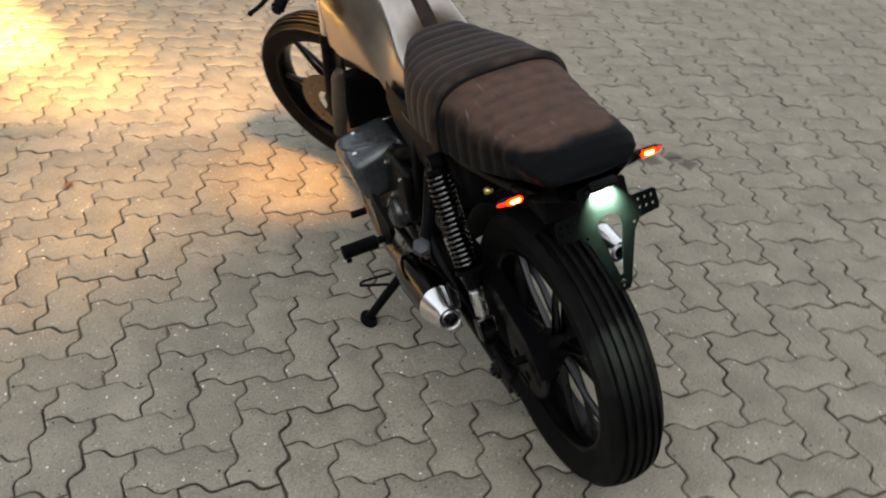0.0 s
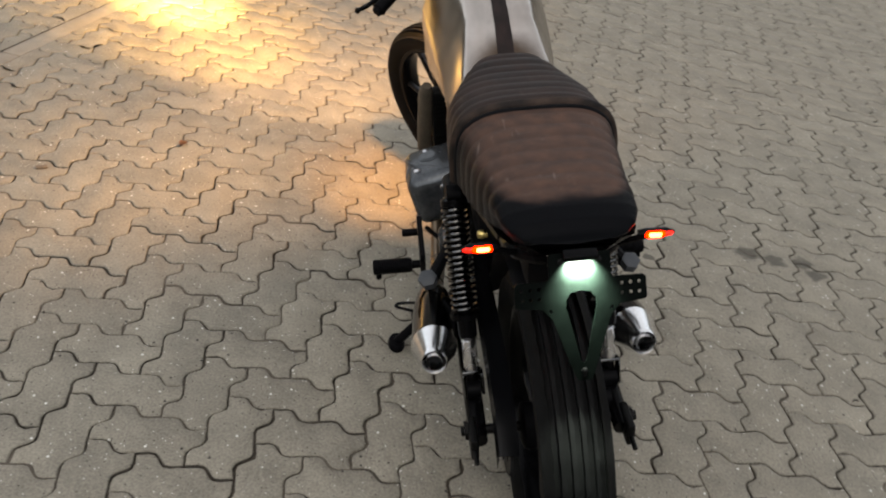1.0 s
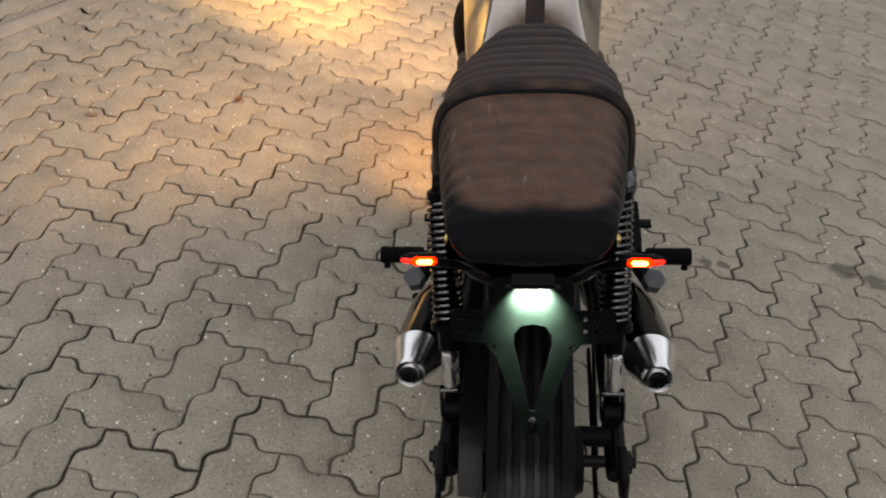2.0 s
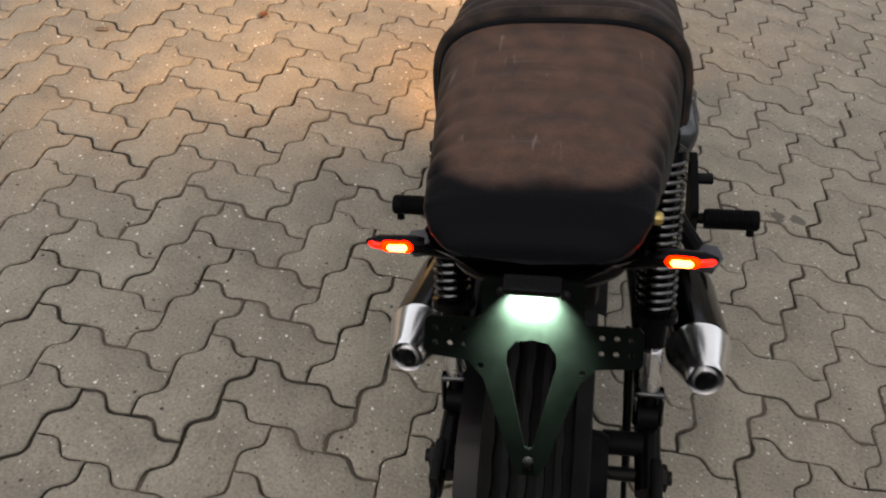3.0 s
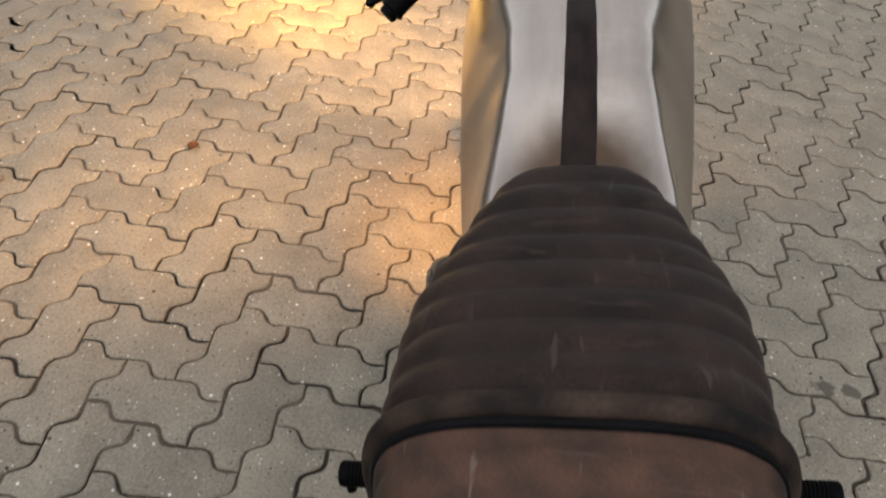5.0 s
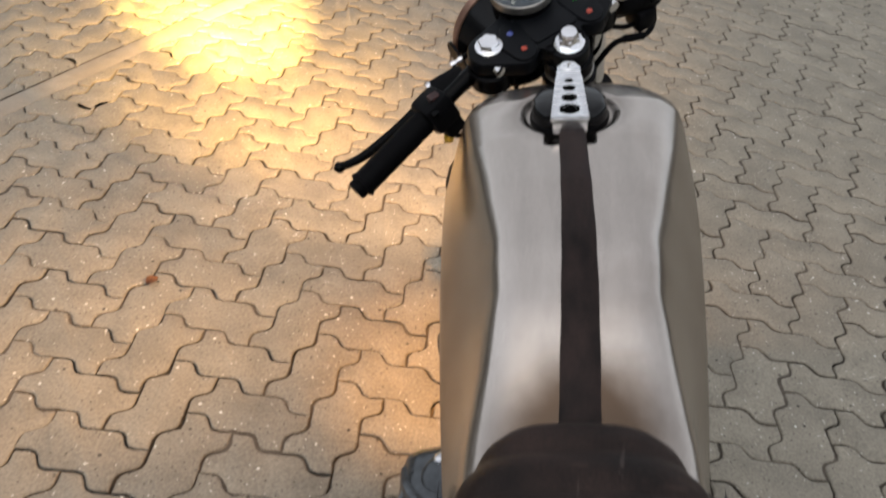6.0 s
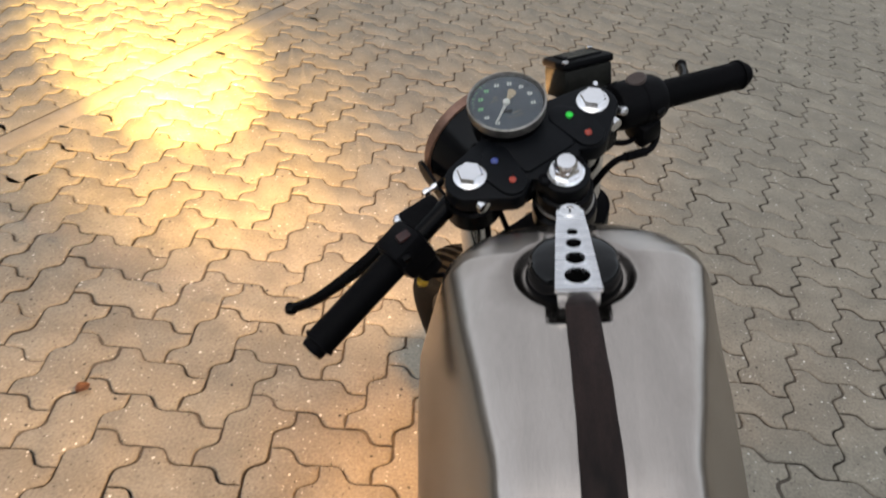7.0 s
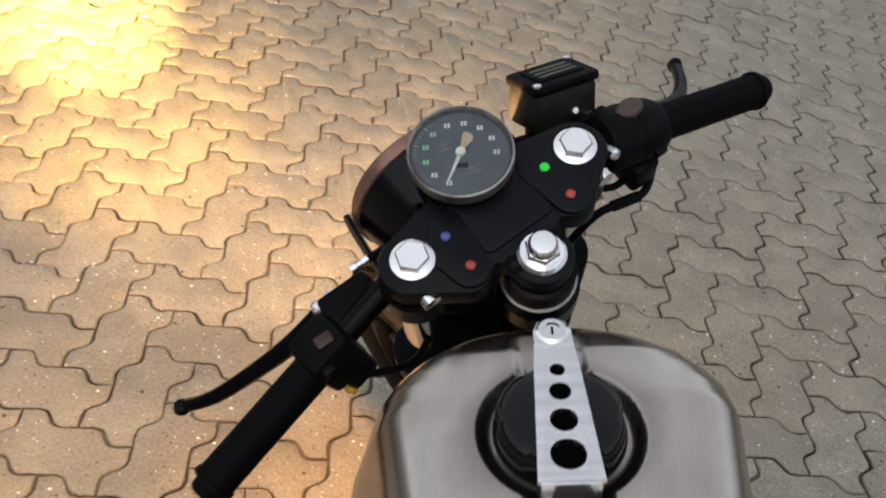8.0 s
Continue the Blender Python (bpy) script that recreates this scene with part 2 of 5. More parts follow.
def scuff(m, colour, amount, stretch, cut):
    """Adds thin pale scratches to a material."""
    n, l = m.node_tree.nodes, m.node_tree.links
    b = n["Principled BSDF"]
    base = b.inputs["Base Color"].links[0].from_socket
    tc, mp, tx, mr, mx = n.new("ShaderNodeTexCoord"), n.new("ShaderNodeMapping"), n.new("ShaderNodeTexNoise"), n.new("ShaderNodeMapRange"), n.new("ShaderNodeMix")
    mp.inputs["Scale"].default_value, mp.inputs["Rotation"].default_value = stretch, (0, 0, 0.25)
    tx.inputs["Scale"].default_value, tx.inputs["Detail"].default_value, tx.inputs["Distortion"].default_value = 3.0, 4.0, 0.6
    l.new(tc.outputs["Object"], mp.inputs["Vector"]), l.new(mp.outputs["Vector"], tx.inputs["Vector"])
    mr.inputs["From Min"].default_value, mr.inputs["From Max"].default_value, mr.inputs["To Max"].default_value = cut, cut + 0.06, amount
    l.new(tx.outputs["Fac"], mr.inputs["Value"])
    mx.data_type = "RGBA"
    mx.inputs["B"].default_value = (*colour, 1)
    l.new(mr.outputs["Result"], mx.inputs["Factor"]), l.new(base, mx.inputs["A"]), l.new(mx.outputs["Result"], b.inputs["Base Color"])


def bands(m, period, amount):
    """Darker bands across the seat, at the spacing of its pleats."""
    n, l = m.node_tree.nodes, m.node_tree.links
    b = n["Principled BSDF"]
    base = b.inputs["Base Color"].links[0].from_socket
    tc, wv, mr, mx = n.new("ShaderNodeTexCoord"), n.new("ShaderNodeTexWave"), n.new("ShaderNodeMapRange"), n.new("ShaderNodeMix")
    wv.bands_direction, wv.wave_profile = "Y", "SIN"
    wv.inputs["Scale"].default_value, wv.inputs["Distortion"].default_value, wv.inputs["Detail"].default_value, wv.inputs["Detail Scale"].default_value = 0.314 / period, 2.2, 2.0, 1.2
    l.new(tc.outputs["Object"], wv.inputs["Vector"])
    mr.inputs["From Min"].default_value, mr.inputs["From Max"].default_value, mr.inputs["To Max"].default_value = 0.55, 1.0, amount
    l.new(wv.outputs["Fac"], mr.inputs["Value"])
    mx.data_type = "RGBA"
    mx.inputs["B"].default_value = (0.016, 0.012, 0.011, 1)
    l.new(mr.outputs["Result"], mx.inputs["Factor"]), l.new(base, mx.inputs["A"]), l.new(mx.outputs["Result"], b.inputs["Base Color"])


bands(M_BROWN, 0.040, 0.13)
scuff(M_BROWN, (0.17, 0.13, 0.11), 0.7, (34, 5, 6), 0.655)
scuff(M_BROWN, (0.10, 0.085, 0.075), 0.5, (5, 42, 5), 0.67)
scuff(M_SEATF, (0.060, 0.045, 0.040), 0.6, (30, 6, 6), 0.64)
scuff(M_SEATF, (0.045, 0.028, 0.022), 0.5, (6, 34, 6), 0.62)


for leather, weight in ((M_SEATF, 0.045), (M_BROWN, 0.04), (M_LEATHER, 0.04)):          # dust on the hide
    dusty = leather.node_tree.nodes["Principled BSDF"]
    dusty.inputs["Sheen Weight"].default_value, dusty.inputs["Sheen Roughness"].default_value = weight, 0.35


def worn_edge(m, dark, back, radius):
    """The brown of the seat fades to black at the back and along the sides, with a ragged edge."""
    n, l = m.node_tree.nodes, m.node_tree.links
    b = n["Principled BSDF"]
    base = b.inputs["Base Color"].links[0].from_socket
    def op(kind, a, c, d=None):
        q = n.new("ShaderNodeMath")
        q.operation = kind
        for k, v in enumerate((a, c, d)):
            if isinstance(v, (int, float)):
                q.inputs[k].default_value = v
            elif v is not None:
                l.new(v, q.inputs[k])
        return q.outputs[0]
    tc, sep, nz, mr, mx, rag = (n.new("ShaderNode" + k) for k in ("TexCoord", "SeparateXYZ", "TexNoise", "MapRange", "Mix", "TexNoise"))
    l.new(tc.outputs["Object"], sep.inputs[0])
    nz.inputs["Scale"].default_value, nz.inputs["Detail"].default_value = 22, 6
    rag.inputs["Scale"].default_value = 7
    for t in (nz, rag):
        l.new(tc.outputs["Object"], t.inputs["Vector"])
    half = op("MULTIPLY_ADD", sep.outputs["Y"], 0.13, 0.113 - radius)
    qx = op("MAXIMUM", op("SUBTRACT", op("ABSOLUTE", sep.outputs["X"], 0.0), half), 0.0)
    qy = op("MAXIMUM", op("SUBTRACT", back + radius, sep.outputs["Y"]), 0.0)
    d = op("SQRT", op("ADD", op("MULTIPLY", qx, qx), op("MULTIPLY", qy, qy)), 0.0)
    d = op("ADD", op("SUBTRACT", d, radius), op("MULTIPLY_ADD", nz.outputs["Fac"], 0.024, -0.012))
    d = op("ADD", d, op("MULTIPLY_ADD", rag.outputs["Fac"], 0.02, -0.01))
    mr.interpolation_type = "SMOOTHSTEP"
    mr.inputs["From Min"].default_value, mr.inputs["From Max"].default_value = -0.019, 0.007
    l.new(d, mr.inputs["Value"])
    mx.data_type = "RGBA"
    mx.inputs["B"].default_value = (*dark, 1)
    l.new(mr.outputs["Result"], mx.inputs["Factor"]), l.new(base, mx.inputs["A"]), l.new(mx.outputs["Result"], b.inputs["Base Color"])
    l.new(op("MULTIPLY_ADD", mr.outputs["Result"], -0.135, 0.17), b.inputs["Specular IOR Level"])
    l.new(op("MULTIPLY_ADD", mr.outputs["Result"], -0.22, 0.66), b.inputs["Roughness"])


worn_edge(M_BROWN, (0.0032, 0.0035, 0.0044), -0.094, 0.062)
M_BUCKET = mat("gloss_black_enamel", (0.003, 0.0032, 0.004), 0.22, var=0.2, bump=0.02, spec=0.16)
M_RADIATOR = mat("dusty_black_radiator", (0.085, 0.068, 0.050), 0.55, var=0.35, scale=14, bump=0.2, spec=0.3)
M_STRAP = mat("dark_brown_strap", (0.0155, 0.0092, 0.0080), 0.46, var=0.6, scale=9, bump=0.3, stretch=(6, 1, 6), spec=0.15)
M_PLATE = mat("painted_steel_bracket", (0.0016, 0.0026, 0.0021), 0.36, 0.0, var=0.25, scale=40, bump=0.04, spec=0.035)
M_BRASS = mat("brass_nut", (0.55, 0.42, 0.16), 0.3, 1.0, var=0.1)
M_LIT = glow("lit_red_amber", (1.0, 0.0030, 0.0008), 34)
M_CORE = glow("lit_core", (1.0, 0.36, 0.09), 6)
M_RED = glow("red_lens", (0.85, 0.010, 0.004), 1.6)
M_LENSRED = glow("red_tell_tale", (0.35, 0.04, 0.02), 0.0)
M_LENSBLUE = glow("blue_tell_tale", (0.05, 0.07, 0.25), 0.0)
M_GREEN = glow("green_tell_tale", (0.01, 0.50, 0.04), 0.22)
M_LED = glow("plate_led", (0.85, 1.0, 0.93), 1.2)
M_HLENS = glow("headlamp_lens", (1.0, 0.78, 0.38), 4)
M_LEAF = mat("dry_leaf", (0.23, 0.10, 0.045), 0.7, var=0.3, scale=60)
M_DIAL = mat("dial_black", (0.046, 0.062, 0.078), 0.4, var=0.2, scale=60)
M_WHITE = mat("dial_white", (0.62, 0.64, 0.60), 0.5, var=0.12, scale=200)
M_CREAM = mat("aged_cream_paint", (0.46, 0.37, 0.24), 0.5, var=0.2, scale=200)
M_FAINT = mat("faded_dial_print", (0.13, 0.12, 0.10), 0.5, var=0.4, scale=300)
M_DGREEN = mat("dial_green", (0.22, 0.55, 0.25), 0.5, var=0.05)
M_YELLOW = mat("yellow_plastic", (0.60, 0.36, 0.03), 0.4, var=0.1)
M_GLASS = bpy.data.materials.new("clear_glass")
M_GLASS.use_nodes = True
_n, _l = M_GLASS.node_tree.nodes, M_GLASS.node_tree.links
_t, _s, _f, _x = _n.new("ShaderNodeBsdfTransparent"), _n.new("ShaderNodeBsdfGlossy"), _n.new("ShaderNodeFresnel"), _n.new("ShaderNodeMixShader")
_s.inputs["Roughness"].default_value, _f.inputs["IOR"].default_value = 0.05, 1.32
_l.new(_f.outputs[0], _x.inputs[0]), _l.new(_t.outputs[0], _x.inputs[1]), _l.new(_s.outputs[0], _x.inputs[2])
_l.new(_x.outputs[0], _n["Material Output"].inputs["Surface"])


# ---- shaping helpers ----
def part(name, bm, material, parent=None, label="", m=None, sharp=35):
    """One mesh object from a bmesh, under a thing or a part."""
    if m is not None:
        bm.transform(m)
    bmesh.ops.recalc_face_normals(bm, faces=bm.faces)
    me = bpy.data.meshes.new(name)
    bm.to_mesh(me)
    bm.free()
    me.materials.append(material)
    me.shade_smooth()
    me.set_sharp_from_angle(angle=radians(sharp))
    ob = new(name, me)
    ob.parent = parent
    return tagged(ob, label)


def join(*bms):
    out = bmesh.new()
    for b in bms:
        me = bpy.data.meshes.new("tmp")
        b.to_mesh(me)
        b.free()
        out.from_mesh(me)
        bpy.data.meshes.remove(me)
    return out


def at(bm, m):
    bm.transform(m)
    return bm


def box(sx, sy, sz, bevel=0.004, m=None, seg=2):
    bm = bmesh.new()
    bmesh.ops.create_cube(bm, size=1.0, matrix=Matrix.Diagonal((sx, sy, sz, 1)))
    if bevel:
        bmesh.ops.bevel(bm, geom=bm.edges[:], offset=bevel, segments=seg, profile=0.5, affect="EDGES")
    return at(bm, m) if m is not None else bm


def grid(rows, wrap=False, caps=False):
    """Faces over rows of points; wrap closes each row, caps fill the first and last."""
    bm = bmesh.new()
    v = [[bm.verts.new(p) for p in r] for r in rows]
    k = len(rows[0])
    for a, b in zip(v, v[1:]):
        for i in range(k if wrap else k - 1):
            j = (i + 1) % k
            bm.faces.new((a[i], a[j], b[j], b[i]))
    if caps:
        bm.faces.new(v[0])
        bm.faces.new(v[-1][::-1])
    return bm


def lathe(profile, seg=24, m=None, closed=False):
    """Turns (radius, height) pairs about z."""
    rows = [[(r * math.cos(a), r * math.sin(a), h) for r, h in profile] for a in (2 * math.pi * i / seg for i in range(seg))]
    bm = bmesh.new()
    v = [[bm.verts.new(p) for p in r] for r in rows]
    k = len(profile)
    for i in range(seg):
        a, b = v[i], v[(i + 1) % seg]
        for j in range(k if closed else k - 1):
            bm.faces.new((a[j], b[j], b[(j + 1) % k], a[(j + 1) % k]))
    if not closed:
        for j in (0, k - 1):
            if profile[j][0] > 1e-5:
                bm.faces.new([r[j] for r in v])
    bmesh.ops.remove_doubles(bm, verts=bm.verts, dist=1e-6)
    return at(bm, m) if m is not None else bm


def curve(points, n=8):
    """A smooth way through points (Catmull-Rom)."""
    p = [Vector(q) for q in points]
    p = [2 * p[0] - p[1]] + p + [2 * p[-1] - p[-2]]
    out = []
    for a, b, c, d in zip(p, p[1:], p[2:], p[3:]):
        for i in range(n):
            t = i / n
            out.append(0.5 * (2 * b + (c - a) * t + (2 * a - 5 * b + 4 * c - d) * t * t + (3 * b - a - 3 * c + d) * t ** 3))
    return out + [p[-2]]


def tube(points, radius, seg=12, smooth=0):
    """A round bar along points; radius is a number or one for each point."""
    p = curve(points, smooth) if smooth else [Vector(q) for q in points]
    rad = radius if isinstance(radius, (list, tuple)) else [radius] * len(p)
    if len(rad) != len(p):
        rad = [float(np.interp(i / (len(p) - 1), np.linspace(0, 1, len(rad)), rad)) for i in range(len(p))]
    rows, side = [], None
    for i, q in enumerate(p):
        d = (p[min(i + 1, len(p) - 1)] - p[max(i - 1, 0)]).normalized()
        side = (side - d * side.dot(d)).normalized() if side is not None else d.orthogonal().normalized()
        up = d.cross(side)
        rows.append([q + rad[i] * (math.cos(a) * side + math.sin(a) * up) for a in (2 * math.pi * k / seg for k in range(seg))])
    return grid(rows, wrap=True, caps=True)


def sheet(outline, holes=(), thick=0.003, bevel=0.0):
    """A flat piece cut to an outline in x, y, with holes right through it."""
    cu = bpy.data.curves.new("cut", "CURVE")
    cu.dimensions, cu.fill_mode, cu.extrude, cu.bevel_depth, cu.bevel_resolution = "2D", "BOTH", thick / 2, bevel, 1
    for ring in (outline, *holes):
        s = cu.splines.new("POLY")
        s.points.add(len(ring) - 1)
        for q, (x, y) in zip(s.points, ring):
            q.co = (x, y, 0, 1)
        s.use_cyclic_u = True
    ob = new("cut", cu)
    me = bpy.data.meshes.new_from_object(ob.evaluated_get(bpy.context.evaluated_depsgraph_get()))
    bm = bmesh.new()
    bm.from_mesh(me)
    bpy.data.objects.remove(ob)
    bpy.data.curves.remove(cu)
    bpy.data.meshes.remove(me)
    bmesh.ops.remove_doubles(bm, verts=bm.verts, dist=1e-6)
    return bm


def ring(x, y, r, n=16, sx=1.0, sy=1.0):
    return [(x + sx * r * math.cos(2 * math.pi * i / n), y + sy * r * math.sin(2 * math.pi * i / n)) for i in range(n)]


def hull(circles, n=20):
    """The outline round several circles (x, y, r)."""
    pts = [q for x, y, r in circles for q in ring(x, y, r, n)]
    pts = sorted(set((round(a, 6), round(b, 6)) for a, b in pts))
    def half(seq):
        h = []
        for q in seq:
            while len(h) > 1 and (h[-1][0] - h[-2][0]) * (q[1] - h[-2][1]) - (h[-1][1] - h[-2][1]) * (q[0] - h[-2][0]) <= 0:
                h.pop()
            h.append(q)
        return h[:-1]
    return half(pts) + half(pts[::-1])


def span(a, b):
    """A pose at a whose z runs to b."""
    a, b = Vector(a), Vector(b)
    return Matrix.Translation(a) @ (b - a).to_track_quat("Z", "Y").to_matrix().to_4x4()


def rod(a, b, r, seg=12):
    return tube([a, b], r, seg)


X_AXIS = pose(0, 0, 0, 0, 90, 0)      # turns z into x

# ---- the motorcycle ----
bike = new("motorcycle")
bike.matrix_world = BIKE
tagged(bike, "custom motorcycle, raw steel tank, brown seat, leaning on its side stand", "motorcycle")


def wheel(name, m, radius, width, spokes, label):
    """A cast wheel: grooved tyre, rim, hub and paired spokes, turning about x at the pose m."""
    hub = part(name, lathe([(0.034, -0.055), (0.045, -0.05), (0.045, -0.02), (0.036, 0.0), (0.045, 0.02), (0.045, 0.05), (0.034, 0.055)], 28, m @ X_AXIS), M_SATIN, bike, label)
    h, t = width / 2, 0.72 * width
    side = [(radius - t - 0.004, -h * 0.55), (radius - t + 0.008, -h * 0.80), (radius - t * 0.55, -h * 1.0), (radius - t * 0.30, -h * 0.98), (radius - 0.020, -h * 0.84)]
    def crown(u):
        return radius - 0.022 * abs(u) ** 2.2
    tread = bmesh.new()
    loops = []
    for i in range(176):
        a, prof = 2 * math.pi * i / 176, list(side)
        notch = 0.022 if i % 4 < 2 else 0.0          # saw-toothed groove edges
        for g in (-0.56, -0.28, 0.0, 0.28, 0.56):
            for du, dz in ((-0.078 - notch, 0.0), (-0.062 - notch * 0.8, -0.010), (0.062 + notch * 0.2, -0.010), (0.078 + notch * 0.2, 0.0)):
                prof.append((crown(g + du) + dz, h * (g + du) * 1.1))
        prof += [(r, -x) for r, x in side[::-1]]
        loops.append([tread.verts.new((r * math.cos(a), r * math.sin(a), x)) for r, x in prof])
    for p, q in zip(loops, loops[1:] + loops[:1]):
        for k in range(len(p)):
            tread.faces.new((p[k], q[k], q[(k + 1) % len(p)], p[(k + 1) % len(p)]))
    part("tyre", tread, M_TYRE, hub, "black rubber tyre with lengthwise saw-toothed grooves", m @ X_AXIS)
    rr = radius - t
    part("rim", lathe([(rr + 0.006, -h * 0.72), (rr - 0.008, -h * 0.70), (rr - 0.016, -h * 0.4), (rr - 0.020, 0), (rr - 0.016, h * 0.4), (rr - 0.008, h * 0.70), (rr + 0.006, h * 0.72), (rr - 0.004, 0)], 64, m @ X_AXIS, closed=True), M_BLACK, hub)
    for i in range(spokes):
        a = m @ pose(0, 0, 0, 360 * i / spokes, 0, 0)
        sp = join(*[tube([(sx * 0.012, 0.0, 0.036), (sx * 0.016, dy, (0.04 + rr) / 2), (sx * 0.010, dy * 1.8, rr - 0.012)], [0.011, 0.008, 0.009], 8) for sx, dy in ((1, 0.010), (-1, -0.010))])
        part("spoke", sp, M_SPOKE, hub, "", a)
    return hub


REAR = Matrix.Translation((0, 0, 0.318))
rear = wheel("rear_wheel", REAR, 0.318, 0.122, 7, "black cast rear wheel")
part("sprocket", sheet([(r * math.cos(a), r * math.sin(a)) for i in range(86) for r, a in ((0.094 if i % 2 else 0.086, 2 * math.pi * i / 86),)],
     [ring(0.055 * math.cos(a), 0.055 * math.sin(a), 0.013, 12) for a in (math.pi * 2 * k / 6 for k in range(6))], 0.006), M_ENGINE, rear, "", REAR @ Matrix.Translation((-0.085, 0, 0)) @ X_AXIS)
part("brake_drum", lathe([(0.03, 0.0), (0.050, 0.0), (0.056, -0.01), (0.060, -0.035), (0.04, -0.04)], 32, REAR @ Matrix.Translation((0.085, 0, 0)) @ X_AXIS), M_SATIN, rear)

FRONT = STEM @ Matrix.Translation((0, 0.070, -0.724))
front = wheel("front_wheel", FRONT, 0.318, 0.098, 7, "black cast front wheel turned to the left")
for sx in (-1, 1):
    part("brake_disc", sheet(ring(0, 0, 0.125, 48), [ring(0, 0, 0.062, 32)] + [ring(0.095 * math.cos(a), 0.095 * math.sin(a), 0.006, 8) for a in (math.pi * 2 * k / 12 for k in range(12))], 0.005),
         mat("dull_disc_steel", (0.13, 0.115, 0.10), 0.4, 0.9, var=0.2), front, "steel brake disc", FRONT @ Matrix.Translation((sx * 0.060, 0, 0)) @ X_AXIS)

# frame, swing arm, axle
frame_ = part("frame", join(*[tube([(sx * 0.085, -0.02, 0.775), (sx * 0.115, 0.20, 0.745), (sx * 0.115, 0.50, 0.72), (sx * 0.05, 0.90, 0.80), (0, 1.02, 0.86)], 0.014, 10, 6) for sx in (-1, 1)],
      *[tube([(sx * 0.115, 0.42, 0.72), (sx * 0.12, 0.46, 0.50), (sx * 0.12, 0.44, 0.30), (sx * 0.11, 0.70, 0.20), (sx * 0.10, 0.98, 0.24), (sx * 0.04, 1.06, 0.74)], 0.014, 10, 6) for sx in (-1, 1)],
      tube([(0, 1.112, 0.866), (0, 1.150, 0.780)], 0.030, 16)), M_BLACK, bike, "black tubular frame")
part("tail_loop", tube([(-0.085, -0.02, 0.775), (-0.078, -0.08, 0.790), (-0.04, -0.115, 0.797), (0.04, -0.115, 0.797), (0.078, -0.08, 0.790), (0.085, -0.02, 0.775)], 0.012, 10, 5), M_BLACK, frame_)
arm = part("swing_arm", join(*[tube([(sx * 0.115, 0.46, 0.38), (sx * 0.135, 0.25, 0.345), (sx * 0.140, -0.03, 0.318)], [0.024, 0.021, 0.018], 12, 5) for sx in (-1, 1)],
      rod((-0.14, 0.46, 0.38), (0.14, 0.46, 0.38), 0.024)), M_BLACK, bike, "black tubular swing arm")
part("axle", join(rod((-0.172, 0, 0.318), (0.172, 0, 0.318), 0.010), *[lathe([(0.019, 0), (0.019, 0.014), (0.012, 0.016)], 6, Matrix.Translation((sx * 0.158 - 0.007, 0, 0.318)) @ X_AXIS) for sx in (-1, 1)]), M_ENGINE, arm)
part("chain_adjuster", join(box(0.016, 0.07, 0.05, 0.004, Matrix.Translation((-0.150, -0.02, 0.318))), rod((-0.150, -0.02, 0.318), (-0.150, -0.085, 0.316), 0.005)), M_ENGINE, arm)
part("chain_adjuster", join(box(0.016, 0.07, 0.05, 0.004, Matrix.Translation((0.150, -0.02, 0.318))), rod((0.150, -0.02, 0.318), (0.150, -0.085, 0.316), 0.005)), M_ENGINE, arm)
part("spacer_tube", rod((0.076, 0.040, 0.334), (0.132, 0.040, 0.334), 0.0175, 16), M_SATIN, arm)
part("chain_guard", grid([[(-0.075, y, z), (-0.112, y, z + 0.004), (-0.116, y, z - 0.030)] for y, z in ((0.40, 0.47), (0.22, 0.475), (0.06, 0.462), (-0.06, 0.425), (-0.12, 0.365))]), M_BUCKET, arm, "satin black chain guard")
part("brake_rod", rod((0.125, 0.55, 0.30), (0.115, 0.05, 0.24), 0.004, 8), M_ENGINE, arm)
part("torque_arm", box(0.008, 0.34, 0.022, 0.003, Matrix.Translation((0.112, 0.17, 0.235)) @ pose(0, 0, 0, 6, 0, 0)), M_SATIN, arm)
for zz in (0.404, 0.232):
    run = [box(0.012, 0.011, 0.012, 0.0, Matrix.Translation((-0.085, 0.005 + i * 0.0128, zz + (0.345 - zz) * 0.25 * i / 46))) for i in range(46)]
    run += [box(0.005, 0.590, 0.007, 0.0, Matrix.Translation((-0.085, 0.295, zz + (0.345 - zz) * 0.125)) @ pose(0, 0, 0, math.degrees((0.345 - zz) * 0.25 / 0.59), 0, 0))]
    part("chain_run", join(*run), M_ENGINE, arm)

